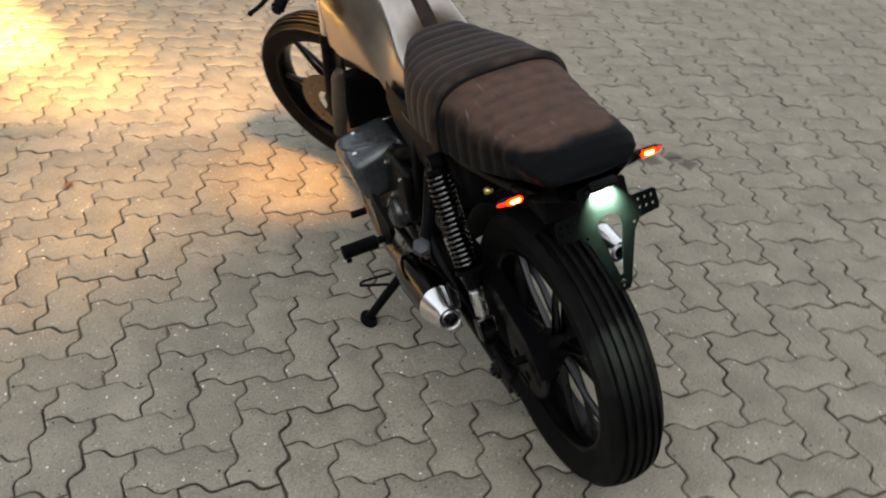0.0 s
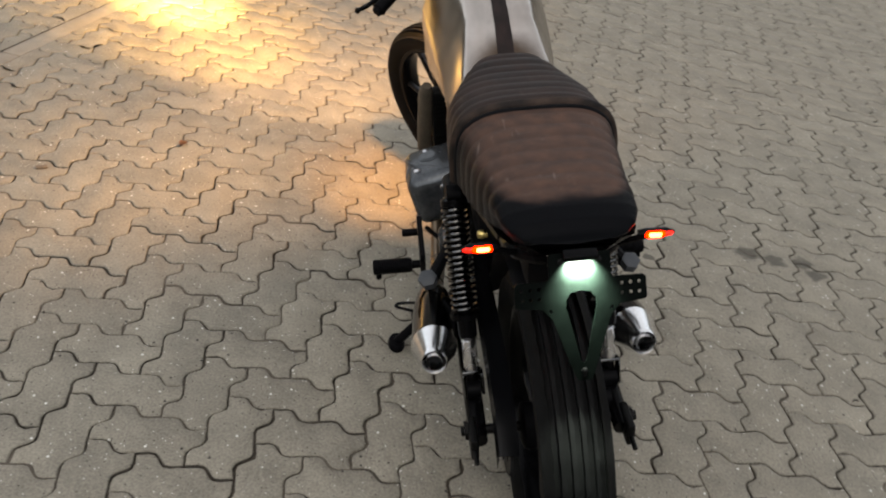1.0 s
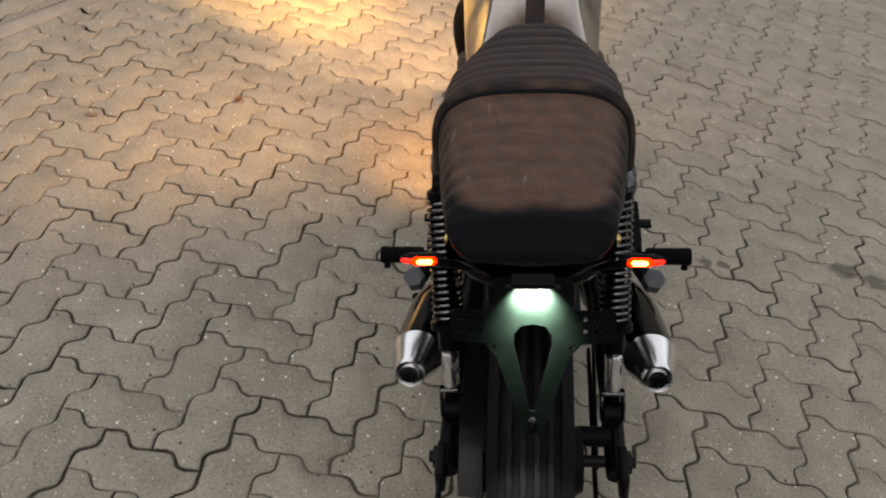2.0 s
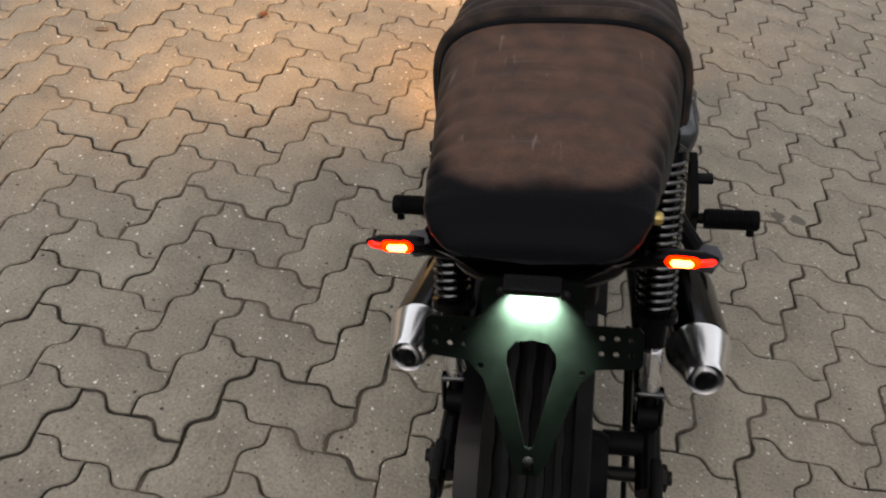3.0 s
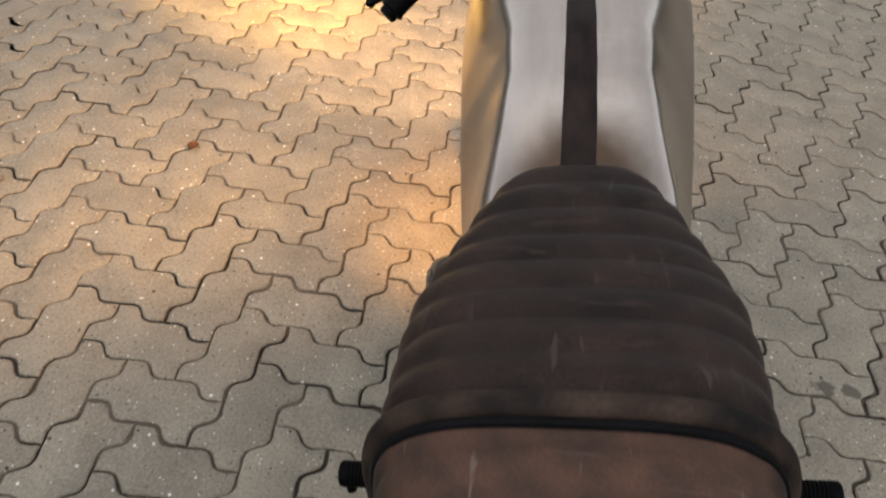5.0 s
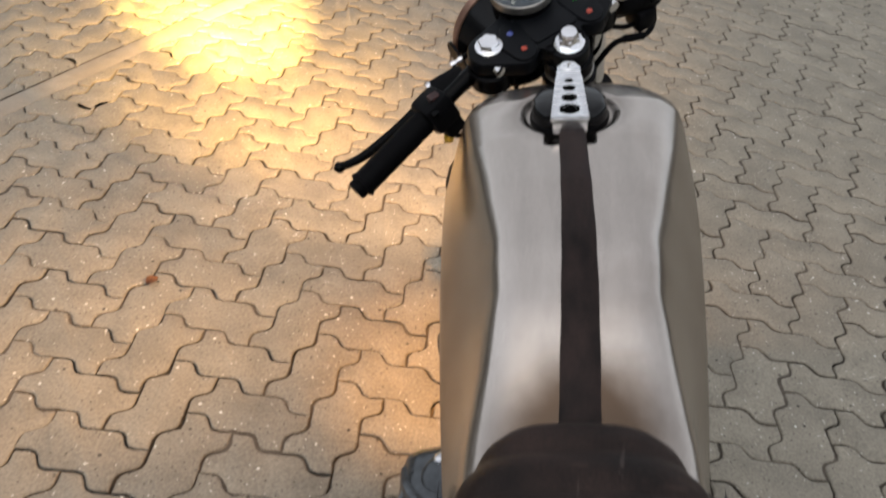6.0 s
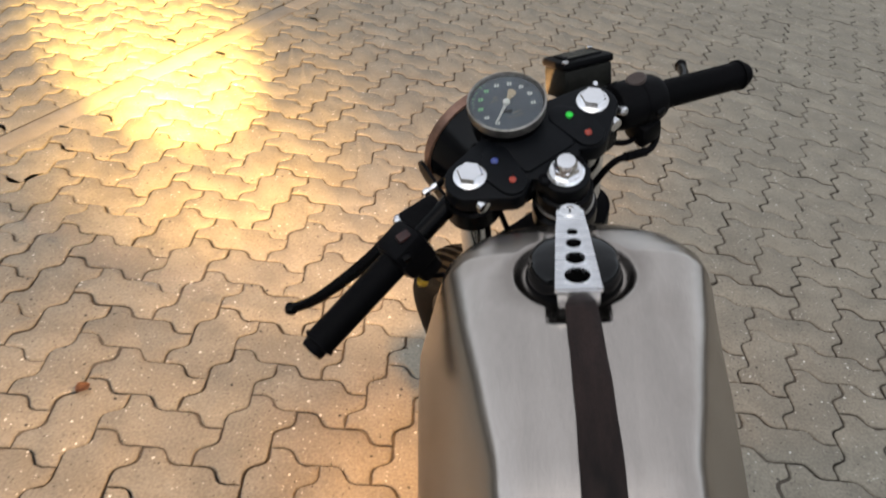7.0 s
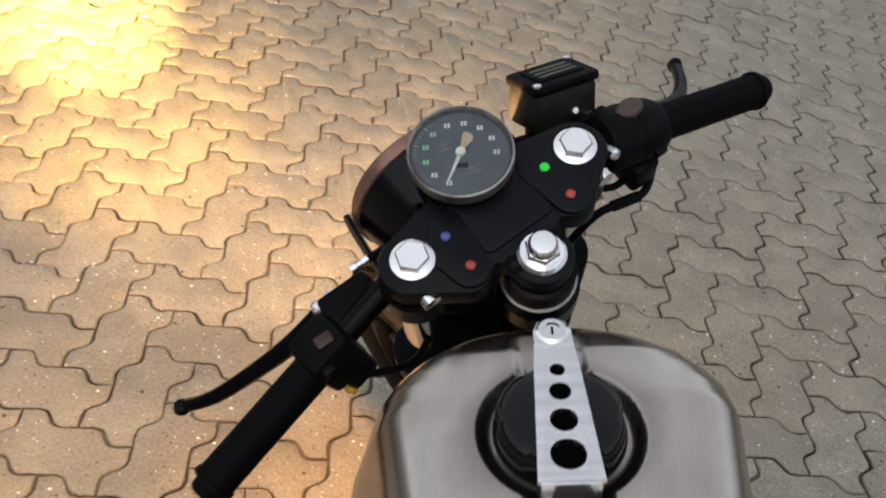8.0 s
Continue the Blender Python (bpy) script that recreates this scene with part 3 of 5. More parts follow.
# shock absorbers
def shock(sx):
    top, low = Vector((-0.149 if sx < 0 else 0.136, 0.234, 0.715)), Vector((sx * 0.137, 0.078, 0.352))
    m = span(top, low)
    length = (low - top).length
    body = part("shock_absorber", lathe([(0.010, 0.0), (0.026, 0.010), (0.026, 0.022), (0.016, 0.026), (0.016, length - 0.162), (0.031, length - 0.160), (0.031, length - 0.150), (0.019, length - 0.146), (0.019, length - 0.112), (0.012, length - 0.106), (0.011, length - 0.02)], 24, m), M_BLACK, bike, "black shock absorber with chrome spring")
    turns, n = 18, 18 * 14
    coil = [(0.0245 * math.cos(2 * math.pi * turns * i / n), 0.0245 * math.sin(2 * math.pi * turns * i / n), 0.024 + (length - 0.188) * i / n) for i in range(n + 1)]
    part("spring", tube(coil, 0.0034, 7), M_SPRING, body, "bright coil spring", m)
    part("lower_sleeve", lathe([(0.0125, 0), (0.0150, 0.003), (0.0150, 0.060), (0.0115, 0.066)], 20, m @ Matrix.Translation((0, 0, length - 0.106))), M_ALU, body, "bright lower sleeve")
    part("clevis", join(*[box(0.006, 0.026, 0.046, 0.003, m @ Matrix.Translation((dx, 0, length - 0.012)) @ pose(0, 0, 0, 0, 0, 0)) for dx in (-0.0185, 0.0185)], box(0.043, 0.026, 0.008, 0.003, m @ Matrix.Translation((0, 0, length - 0.038)))), M_SPRING, body, "dull forked lower mount")
    for p in (top, low):
        part("eye", lathe([(0.008, -0.014), (0.019, -0.014), (0.019, 0.014), (0.008, 0.014)], 18, Matrix.Translation(p) @ X_AXIS, closed=True), M_SATIN, body)
    part("cap_nut", lathe([(0.007, -0.008), (0.008, 0.004), (0.006, 0.008), (0.0, 0.010)], 14, Matrix.Translation((sx * 0.116, 0.037, 0.748)) @ pose(0, 0, 0, 0, 90 * sx, 0)), M_BRASS, frame_, "brass cap nut")


shock(-1)
shock(1)

# ---- seat ----
def at_y(y, table):
    return float(np.interp(y, [r[0] for r in table], [r[1] for r in table]))


SEAT_W = ((-0.152, 0.060), (-0.147, 0.082), (-0.133, 0.099), (-0.106, 0.110), (-0.06, 0.115), (0.0, 0.119), (0.09, 0.131), (0.15, 0.138), (0.20, 0.144), (0.26, 0.147), (0.32, 0.147), (0.37, 0.143), (0.43, 0.124), (0.486, 0.100), (0.517, 0.082), (0.537, 0.064), (0.547, 0.050))
SEAT_T = ((-0.152, 0.848), (-0.147, 0.861), (-0.133, 0.874), (-0.106, 0.882), (-0.06, 0.887), (0.08, 0.890), (0.19, 0.899), (0.24, 0.901), (0.32, 0.888), (0.42, 0.874), (0.47, 0.872), (0.508, 0.870), (0.529, 0.866), (0.541, 0.858), (0.547, 0.845))
SEAT_B = ((-0.152, 0.848), (-0.147, 0.844), (-0.133, 0.841), (-0.106, 0.837), (-0.08, 0.829), (-0.04, 0.816), (0.10, 0.782), (0.30, 0.752), (0.45, 0.755), (0.547, 0.800))


def seat_point(y, u, ribs, worn=0.0):
    """A point of the seat's skin: u runs from -1 (lower edge) over the top to 1."""
    w, t, b = at_y(y, SEAT_W), at_y(y, SEAT_T), at_y(y, SEAT_B)
    a = u * math.pi / 2 * 1.10
    cx = math.copysign(abs(math.sin(a)) ** 0.62, a)
    cz = max(0.0, math.cos(a)) ** 0.50 if abs(a) < math.pi / 2 else -0.25 * (abs(a) - math.pi / 2)
    z = b + (t - b) * cz
    ribs *= min(1.0, max(0.0, (y + 0.105) / 0.06))
    if ribs:
        fold = abs(math.sin(math.pi * (y + 0.02 + 0.03 * u * u * worn) / 0.040)) * (1 - worn * 0.55 * (1 - abs(u)) ** 0.7)
        z += 0.0022 * ribs * fold * max(0, 1 - abs(u) ** 4)
        cx *= 1 + 0.010 * ribs * fold * (abs(u) > 0.5)
    curl = max(0.0, abs(u) - 0.62) / 0.38 * min(1.0, max(0.0, (0.06 - y) / 0.14))          # the tail curls under
    return (w * cx * (1 - 0.22 * curl * curl), y, z)


def skin_between(ys, lo, hi, ribs, nu, worn=0.0):
    return grid([[seat_point(y, lo(y) + (hi(y) - lo(y)) * k / nu, ribs, worn) for k in range(nu + 1)] for y in ys])


def steps(a, b, n):
    return [a + (b - a) * k / n for k in range(n + 1)]


seat = part("seat", skin_between(steps(0.205, 0.547, 90), lambda y: -1, lambda y: 1, 2.2, 48), M_SEATF, bike, "two-level seat, ribbed dark leather in front and worn brown leather behind")
part("seat_nose", grid([[seat_point(0.547, k / 12 - 1, 0) for k in range(25)], [(0, 0.550, 0.81)] * 25]), M_LEATHER, seat)
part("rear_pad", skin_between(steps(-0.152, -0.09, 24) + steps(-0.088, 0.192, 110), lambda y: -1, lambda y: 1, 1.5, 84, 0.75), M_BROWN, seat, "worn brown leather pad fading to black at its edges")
part("seat_tail", grid([[seat_point(-0.152, k / 12 - 1, 0) for k in range(25)], [(0, -0.154, 0.844)] * 25]), M_LEATHER, seat)
part("piping", tube([(x * 1.006, y, z + 0.0015) for x, y, z in (seat_point(0.193, k / 20, 0) for k in range(-20, 21))], 0.0045, 8), M_LEATHER, seat)
part("welt", tube([(x * 1.012, y, z + 0.003) for x, y, z in (seat_point(0.206, k / 20, 0) for k in range(-20, 21))], 0.0105, 12), mat("scuffed_dark_leather", (0.040, 0.027, 0.021), 0.6, var=0.3, scale=26, bump=0.4, second=(0.008, 0.007, 0.007), spec=0.1), seat, "raised rolled seam across the seat")
part("seat_pan", grid([[(sx * at_y(y, SEAT_W) * f, y, at_y(y, SEAT_B) + dz) for sx, f, dz in ((-1, 0.95, -0.002), (-1, 0.62, -0.022), (1, 0.62, -0.022), (1, 0.95, -0.002))] for y in (-0.149, -0.133, -0.106, -0.08, 0.0, 0.1, 0.25, 0.4, 0.56)]), M_BLACK, seat)

# rear mudguard, side panels, electrics box under the seat
part("mudguard", grid([[(math.sin(u) * 0.075, 0.36 * math.cos(a) * (1 - 0.03 * abs(u)), 0.318 + (0.365 - 0.012 * u * u) * math.sin(a)) for u in (-1.2, -0.7, -0.25, 0.25, 0.7, 1.2)] for a in [radians(d) for d in range(12, 97, 6)]]), M_SATIN, bike, "short black inner mudguard")
for sx in (-1, 1):
    part("side_panel", grid([[(sx * 0.128, y, z), (sx * 0.134, y, z - 0.05), (sx * 0.120, y + 0.02, z - 0.13)] for y, z in ((0.26, 0.742), (0.36, 0.738), (0.46, 0.742), (0.56, 0.760))]), M_SATIN, bike)
part("electrics_box", box(0.23, 0.40, 0.10, 0.02, Matrix.Translation((0, 0.34, 0.705))), M_SATIN, bike)
part("inner_fender", box(0.12, 0.20, 0.05, 0.012, Matrix.Translation((0, 0.02, 0.735))), M_SATIN, bike)

part("undertray", grid([[(x, y, 0.796 + 0.25 * max(0.0, -y) - 0.9 * x * x) for x in (-0.075, -0.04, 0.0, 0.04, 0.075)] for y in (-0.135, -0.10, -0.05, 0.02, 0.10)]), M_SATIN, bike, "black plastic tray under the tail")
part("wiring", join(*[tube([(x, -0.10, 0.806), (x * 1.3, -0.06, 0.780), (x * 0.8, 0.02, 0.765), (x * 1.5, 0.12, 0.74)], 0.004, 8, 5) for x in (-0.05, -0.02, 0.035)]), M_GRIP, bike)
# indicators
for sx in (-1, 1):
    st = part("rear_indicator", tube([(sx * 0.080, -0.098, 0.800), (sx * 0.118, -0.108, 0.816)], 0.0055, 8), M_BLACK, bike, "slim lit amber indicator on a black stalk")
    part("housing", tube([(sx * 0.108, -0.1040, 0.8180), (sx * 0.118, -0.1060, 0.8190), (sx * 0.152, -0.1060, 0.8190), (sx * 0.165, -0.1040, 0.8170)], [0.006, 0.0085, 0.0075, 0.003], 12), M_BLACK, st)
    part("lit_lens", tube([(sx * 0.118, -0.1110, 0.8200), (sx * 0.122, -0.1128, 0.8205), (sx * 0.144, -0.1122, 0.8200), (sx * 0.148, -0.1105, 0.8195)], [0.003, 0.0056, 0.0052, 0.0035], 10), M_LIT, st, "glowing red-orange lens")
    part("lit_core", tube([(sx * 0.1210, -0.1148, 0.8218), (sx * 0.125, -0.1164, 0.8218), (sx * 0.139, -0.1160, 0.8212), (sx * 0.1430, -0.1145, 0.8206)], [0.0020, 0.0038, 0.0036, 0.0020], 8), M_CORE, st, "white-hot lamp core")
    part("red_lens", tube([(sx * 0.147, -0.1105, 0.8195), (sx * 0.151, -0.1105, 0.8195), (sx * 0.159, -0.1090, 0.8185), (sx * 0.163, -0.1075, 0.8178)], [0.0036, 0.0046, 0.0036, 0.0015], 10), M_RED, st, "red lens tip")

# number-plate bracket, its light
PLATE = Matrix.Translation((0.003, -0.241, 0.662)) @ pose(0, 0, 0, 65.7, 0, 0)
out = [(-0.010, -0.006), (0.010, -0.006), (0.016, 0.006), (0.030, 0.050), (0.044, 0.092), (0.058, 0.108), (0.096, 0.112), (0.099, 0.116), (0.098, 0.146), (0.094, 0.150), (0.050, 0.150), (0.046, 0.154), (0.046, 0.186), (0.042, 0.190)]
out = out + [(-x, y) for x, y in out[::-1] if x > 0.011 or y > 0]
slot = [(0.0, 0.022), (0.004, 0.024), (0.014, 0.070), (0.023, 0.108), (0.022, 0.120), (0.015, 0.130), (0.0, 0.133)]
slot = slot + [(-x, y) for x, y in slot[-2:0:-1]]
holes = [slot] + [ring(sx * x, y, 0.0028, 10) for sx in (-1, 1) for x in (0.062, 0.075, 0.088) for y in (0.124, 0.139)] + [ring(0, 0.002, 0.0025, 10)] + [ring(sx * 0.046, 0.104, 0.003, 10) for sx in (-1, 1)]
bracket = part("plate_bracket", sheet(out, holes, 0.003), M_PLATE, bike, "bare steel number-plate bracket with drilled wings", PLATE)
for sx in (-1, 1):
    part("tail_bolt", lathe([(0.007, -0.02), (0.007, 0.0), (0.005, 0.003)], 12, Matrix.Translation((sx * 0.034, -0.125, 0.812)) @ pose(0, 0, 0, 60, 0, 0)), M_CHROME, bracket)
part("bracket_arm", join(*[box(0.012, 0.09, 0.004, 0.001, Matrix.Translation((sx * 0.03, -0.125, 0.79)) @ pose(0, 0, 0, -24, 0, 0)) for sx in (-1, 1)]), M_PLATE, bracket)
lightbox = part("plate_light", box(0.052, 0.018, 0.011, 0.003, Matrix.Translation((0.003, -0.174, 0.838)) @ pose(0, 0, 0, 15, 0, 0)), M_BLACK, bracket, "small plate light shining cool white")
part("diode_strip", box(0.036, 0.005, 0.003, 0.001, Matrix.Translation((0.003, -0.1755, 0.8312)) @ pose(0, 0, 0, 15, 0, 0)), M_LED, lightbox)
for sx, y in ((-1, 0.178), (1, 0.178), (0, 0.010)):
    part("bolt", lathe([(0.005, 0.0), (0.005, 0.003), (0.002, 0.0045)], 6, PLATE @ Matrix.Translation((sx * 0.028, y, 0.0015))), M_ENGINE, bracket)

# ---- tank ----
TANK_T = ((0.46, 0.812), (0.52, 0.836), (0.56, 0.857), (0.60, 0.882), (0.64, 0.905), (0.70, 0.930), (0.78, 0.947), (0.86, 0.956), (0.94, 0.959), (0.985, 0.953), (1.008, 0.945), (1.022, 0.936), (1.030, 0.926), (1.033, 0.918))
TANK_C = ((0.46, 0.106), (0.54, 0.099), (0.60, 0.088), (0.66, 0.081), (0.72, 0.084), (0.80, 0.099), (0.88, 0.114), (0.935, 0.122), (0.958, 0.120), (0.973, 0.113), (0.986, 0.103), (1.000, 0.088), (1.012, 0.068), (1.022, 0.046), (1.030, 0.022), (1.033, 0.008))
TANK_W = ((0.46, 0.112), (0.58, 0.122), (0.68, 0.130), (0.78, 0.138), (0.88, 0.145), (0.945, 0.148), (0.965, 0.147), (0.985, 0.141), (1.000, 0.130), (1.012, 0.110), (1.022, 0.082), (1.030, 0.045), (1.033, 0.018))


def basin(x, y):
    """Depth of the keyhole-shaped hollow round the fuel cap."""
    dx = abs(x + 0.002)
    d = min(math.hypot(dx, y - 0.912) - 0.0515, max(dx - 0.0225, 0.846 - y))
    s = min(1.0, max(0.0, (0.006 - d) / 0.012))
    return 0.010 * s * s * (3 - 2 * s) * min(1.0, max(0.0, (1.010 - y) / 0.055))


def tank_section(y):
    t, c, w = at_y(y, TANK_T), at_y(y, TANK_C), at_y(y, TANK_W)
    low = 0.735 - 0.050 * min(1.0, max(0.0, (y - 0.60) / 0.30)) + 0.03 * max(0.0, (y - 1.0) / 0.033)
    half = [(0, t), (c * 0.55, t - 0.0018), (c * 0.78, t - 0.0060), (c * 0.90, t - 0.0125), (c * 0.975 + 0.001, t - 0.0225), (c + 0.17 * (w - c) + 0.001, t - 0.043), (c + 0.50 * (w - c), t - 0.075), (c + 0.78 * (w - c), t - 0.106), (w, t - 0.137), (w * 0.98, (t - 0.130) * 0.5 + low * 0.5), (w * 0.92, low), (w * 0.45, low - 0.005)]
    pts = curve([(x, y, z) for x, z in half], 4)
    top = [(pts[4].x * q / 26, y, float(np.interp(pts[4].x * q / 26, [p.x for p in pts[:5]], [p.z for p in pts[:5]]))) for q in range(26)]
    left = [(-x, yy, z - basin(-x, yy)) for x, yy, z in top]
    right = [(x, yy, z - basin(x, yy)) for x, yy, z in top]
    def hang(z, far):
        return far * min(1.0, max(0.0, (t - 0.02 - z) / 0.137))          # the left flank swells a little more than the other
    return [(-x - hang(z, 0.009), yy, z) for x, yy, z in pts[:3:-1]] + left[:0:-1] + right + [(x - hang(z, 0.002), yy, z) for x, yy, z in pts[4:]]


tys = [0.46 + 0.36 * i / 27 for i in range(28)] + [0.82 + 0.18 * i / 60 for i in range(1, 61)] + [1.004, 1.008, 1.012, 1.016, 1.020, 1.024, 1.027, 1.030, 1.032, 1.033]
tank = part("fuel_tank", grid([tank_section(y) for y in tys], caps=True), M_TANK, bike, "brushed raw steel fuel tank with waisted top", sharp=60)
strap_rows = []
for i in range(41):
    y = 0.520 + 0.340 * i / 40
    w = 0.0178 - 0.0042 * (i / 40) ** 1.4 + 0.0002 * math.sin(i * 0.9)
    z = at_y(y, TANK_T) + 0.0005
    off = 0.0035 * math.sin(math.pi * i / 40)
    strap_rows.append([(off - w, y, z), (off - w, y, z + 0.003), (off - w * 0.9, y, z + 0.0038), (off, y, z + 0.0042), (off + w * 0.9, y, z + 0.0038), (off + w, y, z + 0.003), (off + w, y, z)])
part("strap", grid(strap_rows), M_STRAP, tank, "dark brown leather strap down the tank")
CAP = Matrix.Translation((-0.002, 0.915, 0.9585)) @ pose(0, 0, 0, 2.5, 0, 0)
cap_skin = lathe([(0.0400, -0.011), (0.0425, -0.008), (0.0425, 0.001), (0.0412, 0.0065), (0.0385, 0.0102), (0.034, 0.0118), (0.020, 0.0132), (0.0, 0.0137)], 72)
for v in cap_skin.verts:          # finger scallops round the skirt
    r, a = math.hypot(v.co.x, v.co.y), math.atan2(v.co.y, v.co.x)
    k = 1 - 0.055 * max(0.0, (r - 0.030) / 0.0125) * max(0.0, math.cos(6 * a)) ** 2
    v.co.x, v.co.y = v.co.x * k, v.co.y * k
cap = part("fuel_cap", at(cap_skin, CAP), mat("gloss_black_cap", (0.003, 0.0033, 0.004), 0.14, var=0.2, bump=0.02, spec=0.26), tank, "scalloped black fuel cap under an aluminium bar")
part("cap_seal", lathe([(0.0390, -0.013), (0.0390, -0.0060), (0.0425, -0.0064), (0.0434, -0.0078), (0.0438, -0.0095), (0.0438, -0.013)], 40, CAP), M_GRIP, tank, "black rubber seal round the cap")
bar_out = [(-0.0195, -0.056), (0.0195, -0.056), (0.0145, 0.030), (0.0125, 0.052), (0.0125, 0.060), (0.009, 0.068), (0.0, 0.071), (-0.009, 0.068), (-0.0125, 0.060), (-0.0125, 0.052), (-0.0145, 0.030)]
BAR = CAP @ Matrix.Translation((0, 0, 0.0175))
bar = part("cap_bar", sheet(bar_out, [ring(0, -0.038, 0.0115, 20), ring(0, -0.013, 0.0092, 20), ring(0, 0.009, 0.0075, 20), ring(0, 0.0265, 0.0055, 20)], 0.004, 0.0006), M_ALU, cap, "tapered aluminium bar with four holes", BAR)
# a black sheet stands in for the shade inside the bar's holes
part("bar_backing", sheet([(x * 0.9, y * 0.97) for x, y in bar_out], [], 0.001), mat("matt_black_hole_shade", (0.002, 0.002, 0.002), 0.9, var=0.2, spec=0.0), cap, "", BAR @ Matrix.Translation((0, 0, -0.0027)))
part("cap_lock", lathe([(0.0115, -0.02), (0.0115, 0.003), (0.0095, 0.0045), (0.006, 0.0045), (0.0055, 0.003), (0.0, 0.003)], 24, BAR @ Matrix.Translation((0, 0.060, 0.0))), M_CHROME, cap, "chrome key lock")
part("key_slot", box(0.0016, 0.006, 0.002, 0.0004, BAR @ Matrix.Translation((0, 0.060, 0.0032))), M_BLACK, cap)
part("bar_foot", box(0.036, 0.003, 0.018, 0.0008, BAR @ Matrix.Translation((0, -0.0565, -0.008))), M_ALU, cap)

# ---- steering: yokes, forks, dial, lamp ----
def arc(cx, cy, r, a0, a1, n):
    return [(cx + r * math.cos(radians(a0 + (a1 - a0) * k / n)), cy + r * math.sin(radians(a0 + (a1 - a0) * k / n))) for k in range(n + 1)]


# half of the yoke's outline: stem boss, a bite, the pod's corner, the fork clamp, the front
half = arc(0, 0, 0.0235, -90, 12, 8) + [(0.0255, 0.0115), (0.0285, 0.0160), (0.0330, 0.0175), (0.0380, 0.0140)] + arc(0.053, 0.0245, 0.0170, 236, 318, 6) + arc(0.082, 0.0555, 0.0255, -38, 84, 9) + arc(0, 0.070, 0.030, 58, 90, 3)
yoke_out = half + [(-x, y) for x, y in half[-2:0:-1]]
yoke = part("top_yoke", sheet(yoke_out, [], 0.018, 0.002), M_DECK, bike, "black top yoke with chrome nuts", STEM)
part("lower_yoke", sheet(hull([(-0.082, 0.0555, 0.030), (0.082, 0.0555, 0.030), (0, 0.0, 0.030)]), [], 0.028, 0.002), M_SATIN, yoke, "", STEM @ Matrix.Translation((0, 0, -0.19)))
part("steering_head", lathe([(0.024, -0.2), (0.024, -0.03), (0.030, -0.028), (0.030, -0.012)], 24, STEM), M_SATIN, yoke)
for sx in (-1, 1):
    nut = part("fork_nut", lathe([(0.0175, 0.008), (0.0175, 0.0165), (0.015, 0.018)], 32, STEM @ Matrix.Translation((sx * 0.082, 0.0555, 0))), M_NUT, yoke, "chrome fork top nut")
    part("hexagon", lathe([(0.0138, 0.017), (0.0138, 0.023), (0.0125, 0.0245), (0.0, 0.0245)], 6, STEM @ Matrix.Translation((sx * 0.082, 0.0555, 0)) @ pose(0, 0, 0, 0, 0, 12)), M_NUT, nut)
    leg = part("fork_leg", lathe([(0.0175, 0.005), (0.0175, -0.40)], 20, STEM @ Matrix.Translation((sx * 0.082, 0.0555, 0))), M_CHROME, yoke, "chrome fork tube with dark lower leg")
    part("slider", lathe([(0.019, -0.38), (0.021, -0.385), (0.021, -0.69), (0.017, -0.735), (0.0, -0.74)], 20, STEM @ Matrix.Translation((sx * 0.082, 0.0555, 0))), M_SATIN, leg)
    part("dust_seal", lathe([(0.018, -0.36), (0.023, -0.365), (0.023, -0.395), (0.018, -0.40)], 20, STEM @ Matrix.Translation((sx * 0.082, 0.0555, 0))), M_GRIP, leg)
    part("pinch_bolt", join(lathe([(0.0045, 0), (0.0075, 0.001), (0.0075, 0.008), (0.004, 0.009)], 12, STEM @ Matrix.Translation((sx * 0.088, 0.030, 0.0)) @ pose(0, 0, 0, 90, 0, 0))), M_CHROME, yoke)
    pod = part("tell_tale_pod", sheet(hull([(sx * 0.044, 0.062, 0.013), (sx * 0.051, 0.024, 0.015), (sx * 0.058, 0.046, 0.012)]), [], 0.004, 0.0015), M_DECK, yoke, "small black pod with warning lights", STEM @ Matrix.Translation((0, 0, 0.0115)))
    for y, mt in ((0.056, M_GREEN if sx > 0 else M_LENSBLUE), (0.0245, M_LENSRED)):
        part("tell_tale", lathe([(0.0040, 0.0), (0.0040, 0.002), (0.0026, 0.0034), (0.0, 0.004)], 14, STEM @ Matrix.Translation((sx * 0.050, y, 0.0142))), mt, pod, "lit green warning light" if mt is M_GREEN else "")
stemnut = part("stem_nut", lathe([(0.0195, 0.008), (0.0195, 0.013), (0.017, 0.0155), (0.0145, 0.0155)], 32, STEM), M_NUT, yoke, "domed chrome steering-stem nut")
part("hexagon", lathe([(0.0142, 0.013), (0.0142, 0.021), (0.0128, 0.023)], 6, STEM), M_NUT, stemnut)
part("stem_collar", lathe([(0.024, -0.010), (0.029, -0.012), (0.029, -0.024), (0.024, -0.026)], 32, STEM), M_BLACK, stemnut)
part("adjuster_ring", lathe([(0.026, -0.030), (0.0315, -0.031), (0.0315, -0.0325), (0.026, -0.0335)], 36, STEM), M_BEZEL, stemnut, "thin bright adjuster ring")
part("head_cup", lathe([(0.031, -0.038), (0.035, -0.041), (0.035, -0.062), (0.030, -0.066)], 32, STEM), M_BLACK, stemnut)
part("dome", lathe([(0.0115, 0.021), (0.0115, 0.028), (0.0095, 0.031), (0.0, 0.032)], 28, STEM), M_NUT, stemnut)
for gx, gy in ((0.030, 0.094), (-0.034, 0.090), (0.018, 0.004), (-0.022, 0.006)):
    part("grommet", lathe([(0.003, 0.009), (0.0075, 0.009), (0.0075, 0.0125), (0.006, 0.0135), (0.0035, 0.0125)], 18, STEM @ Matrix.Translation((gx, gy, 0)), closed=True), M_GRIP, yoke)
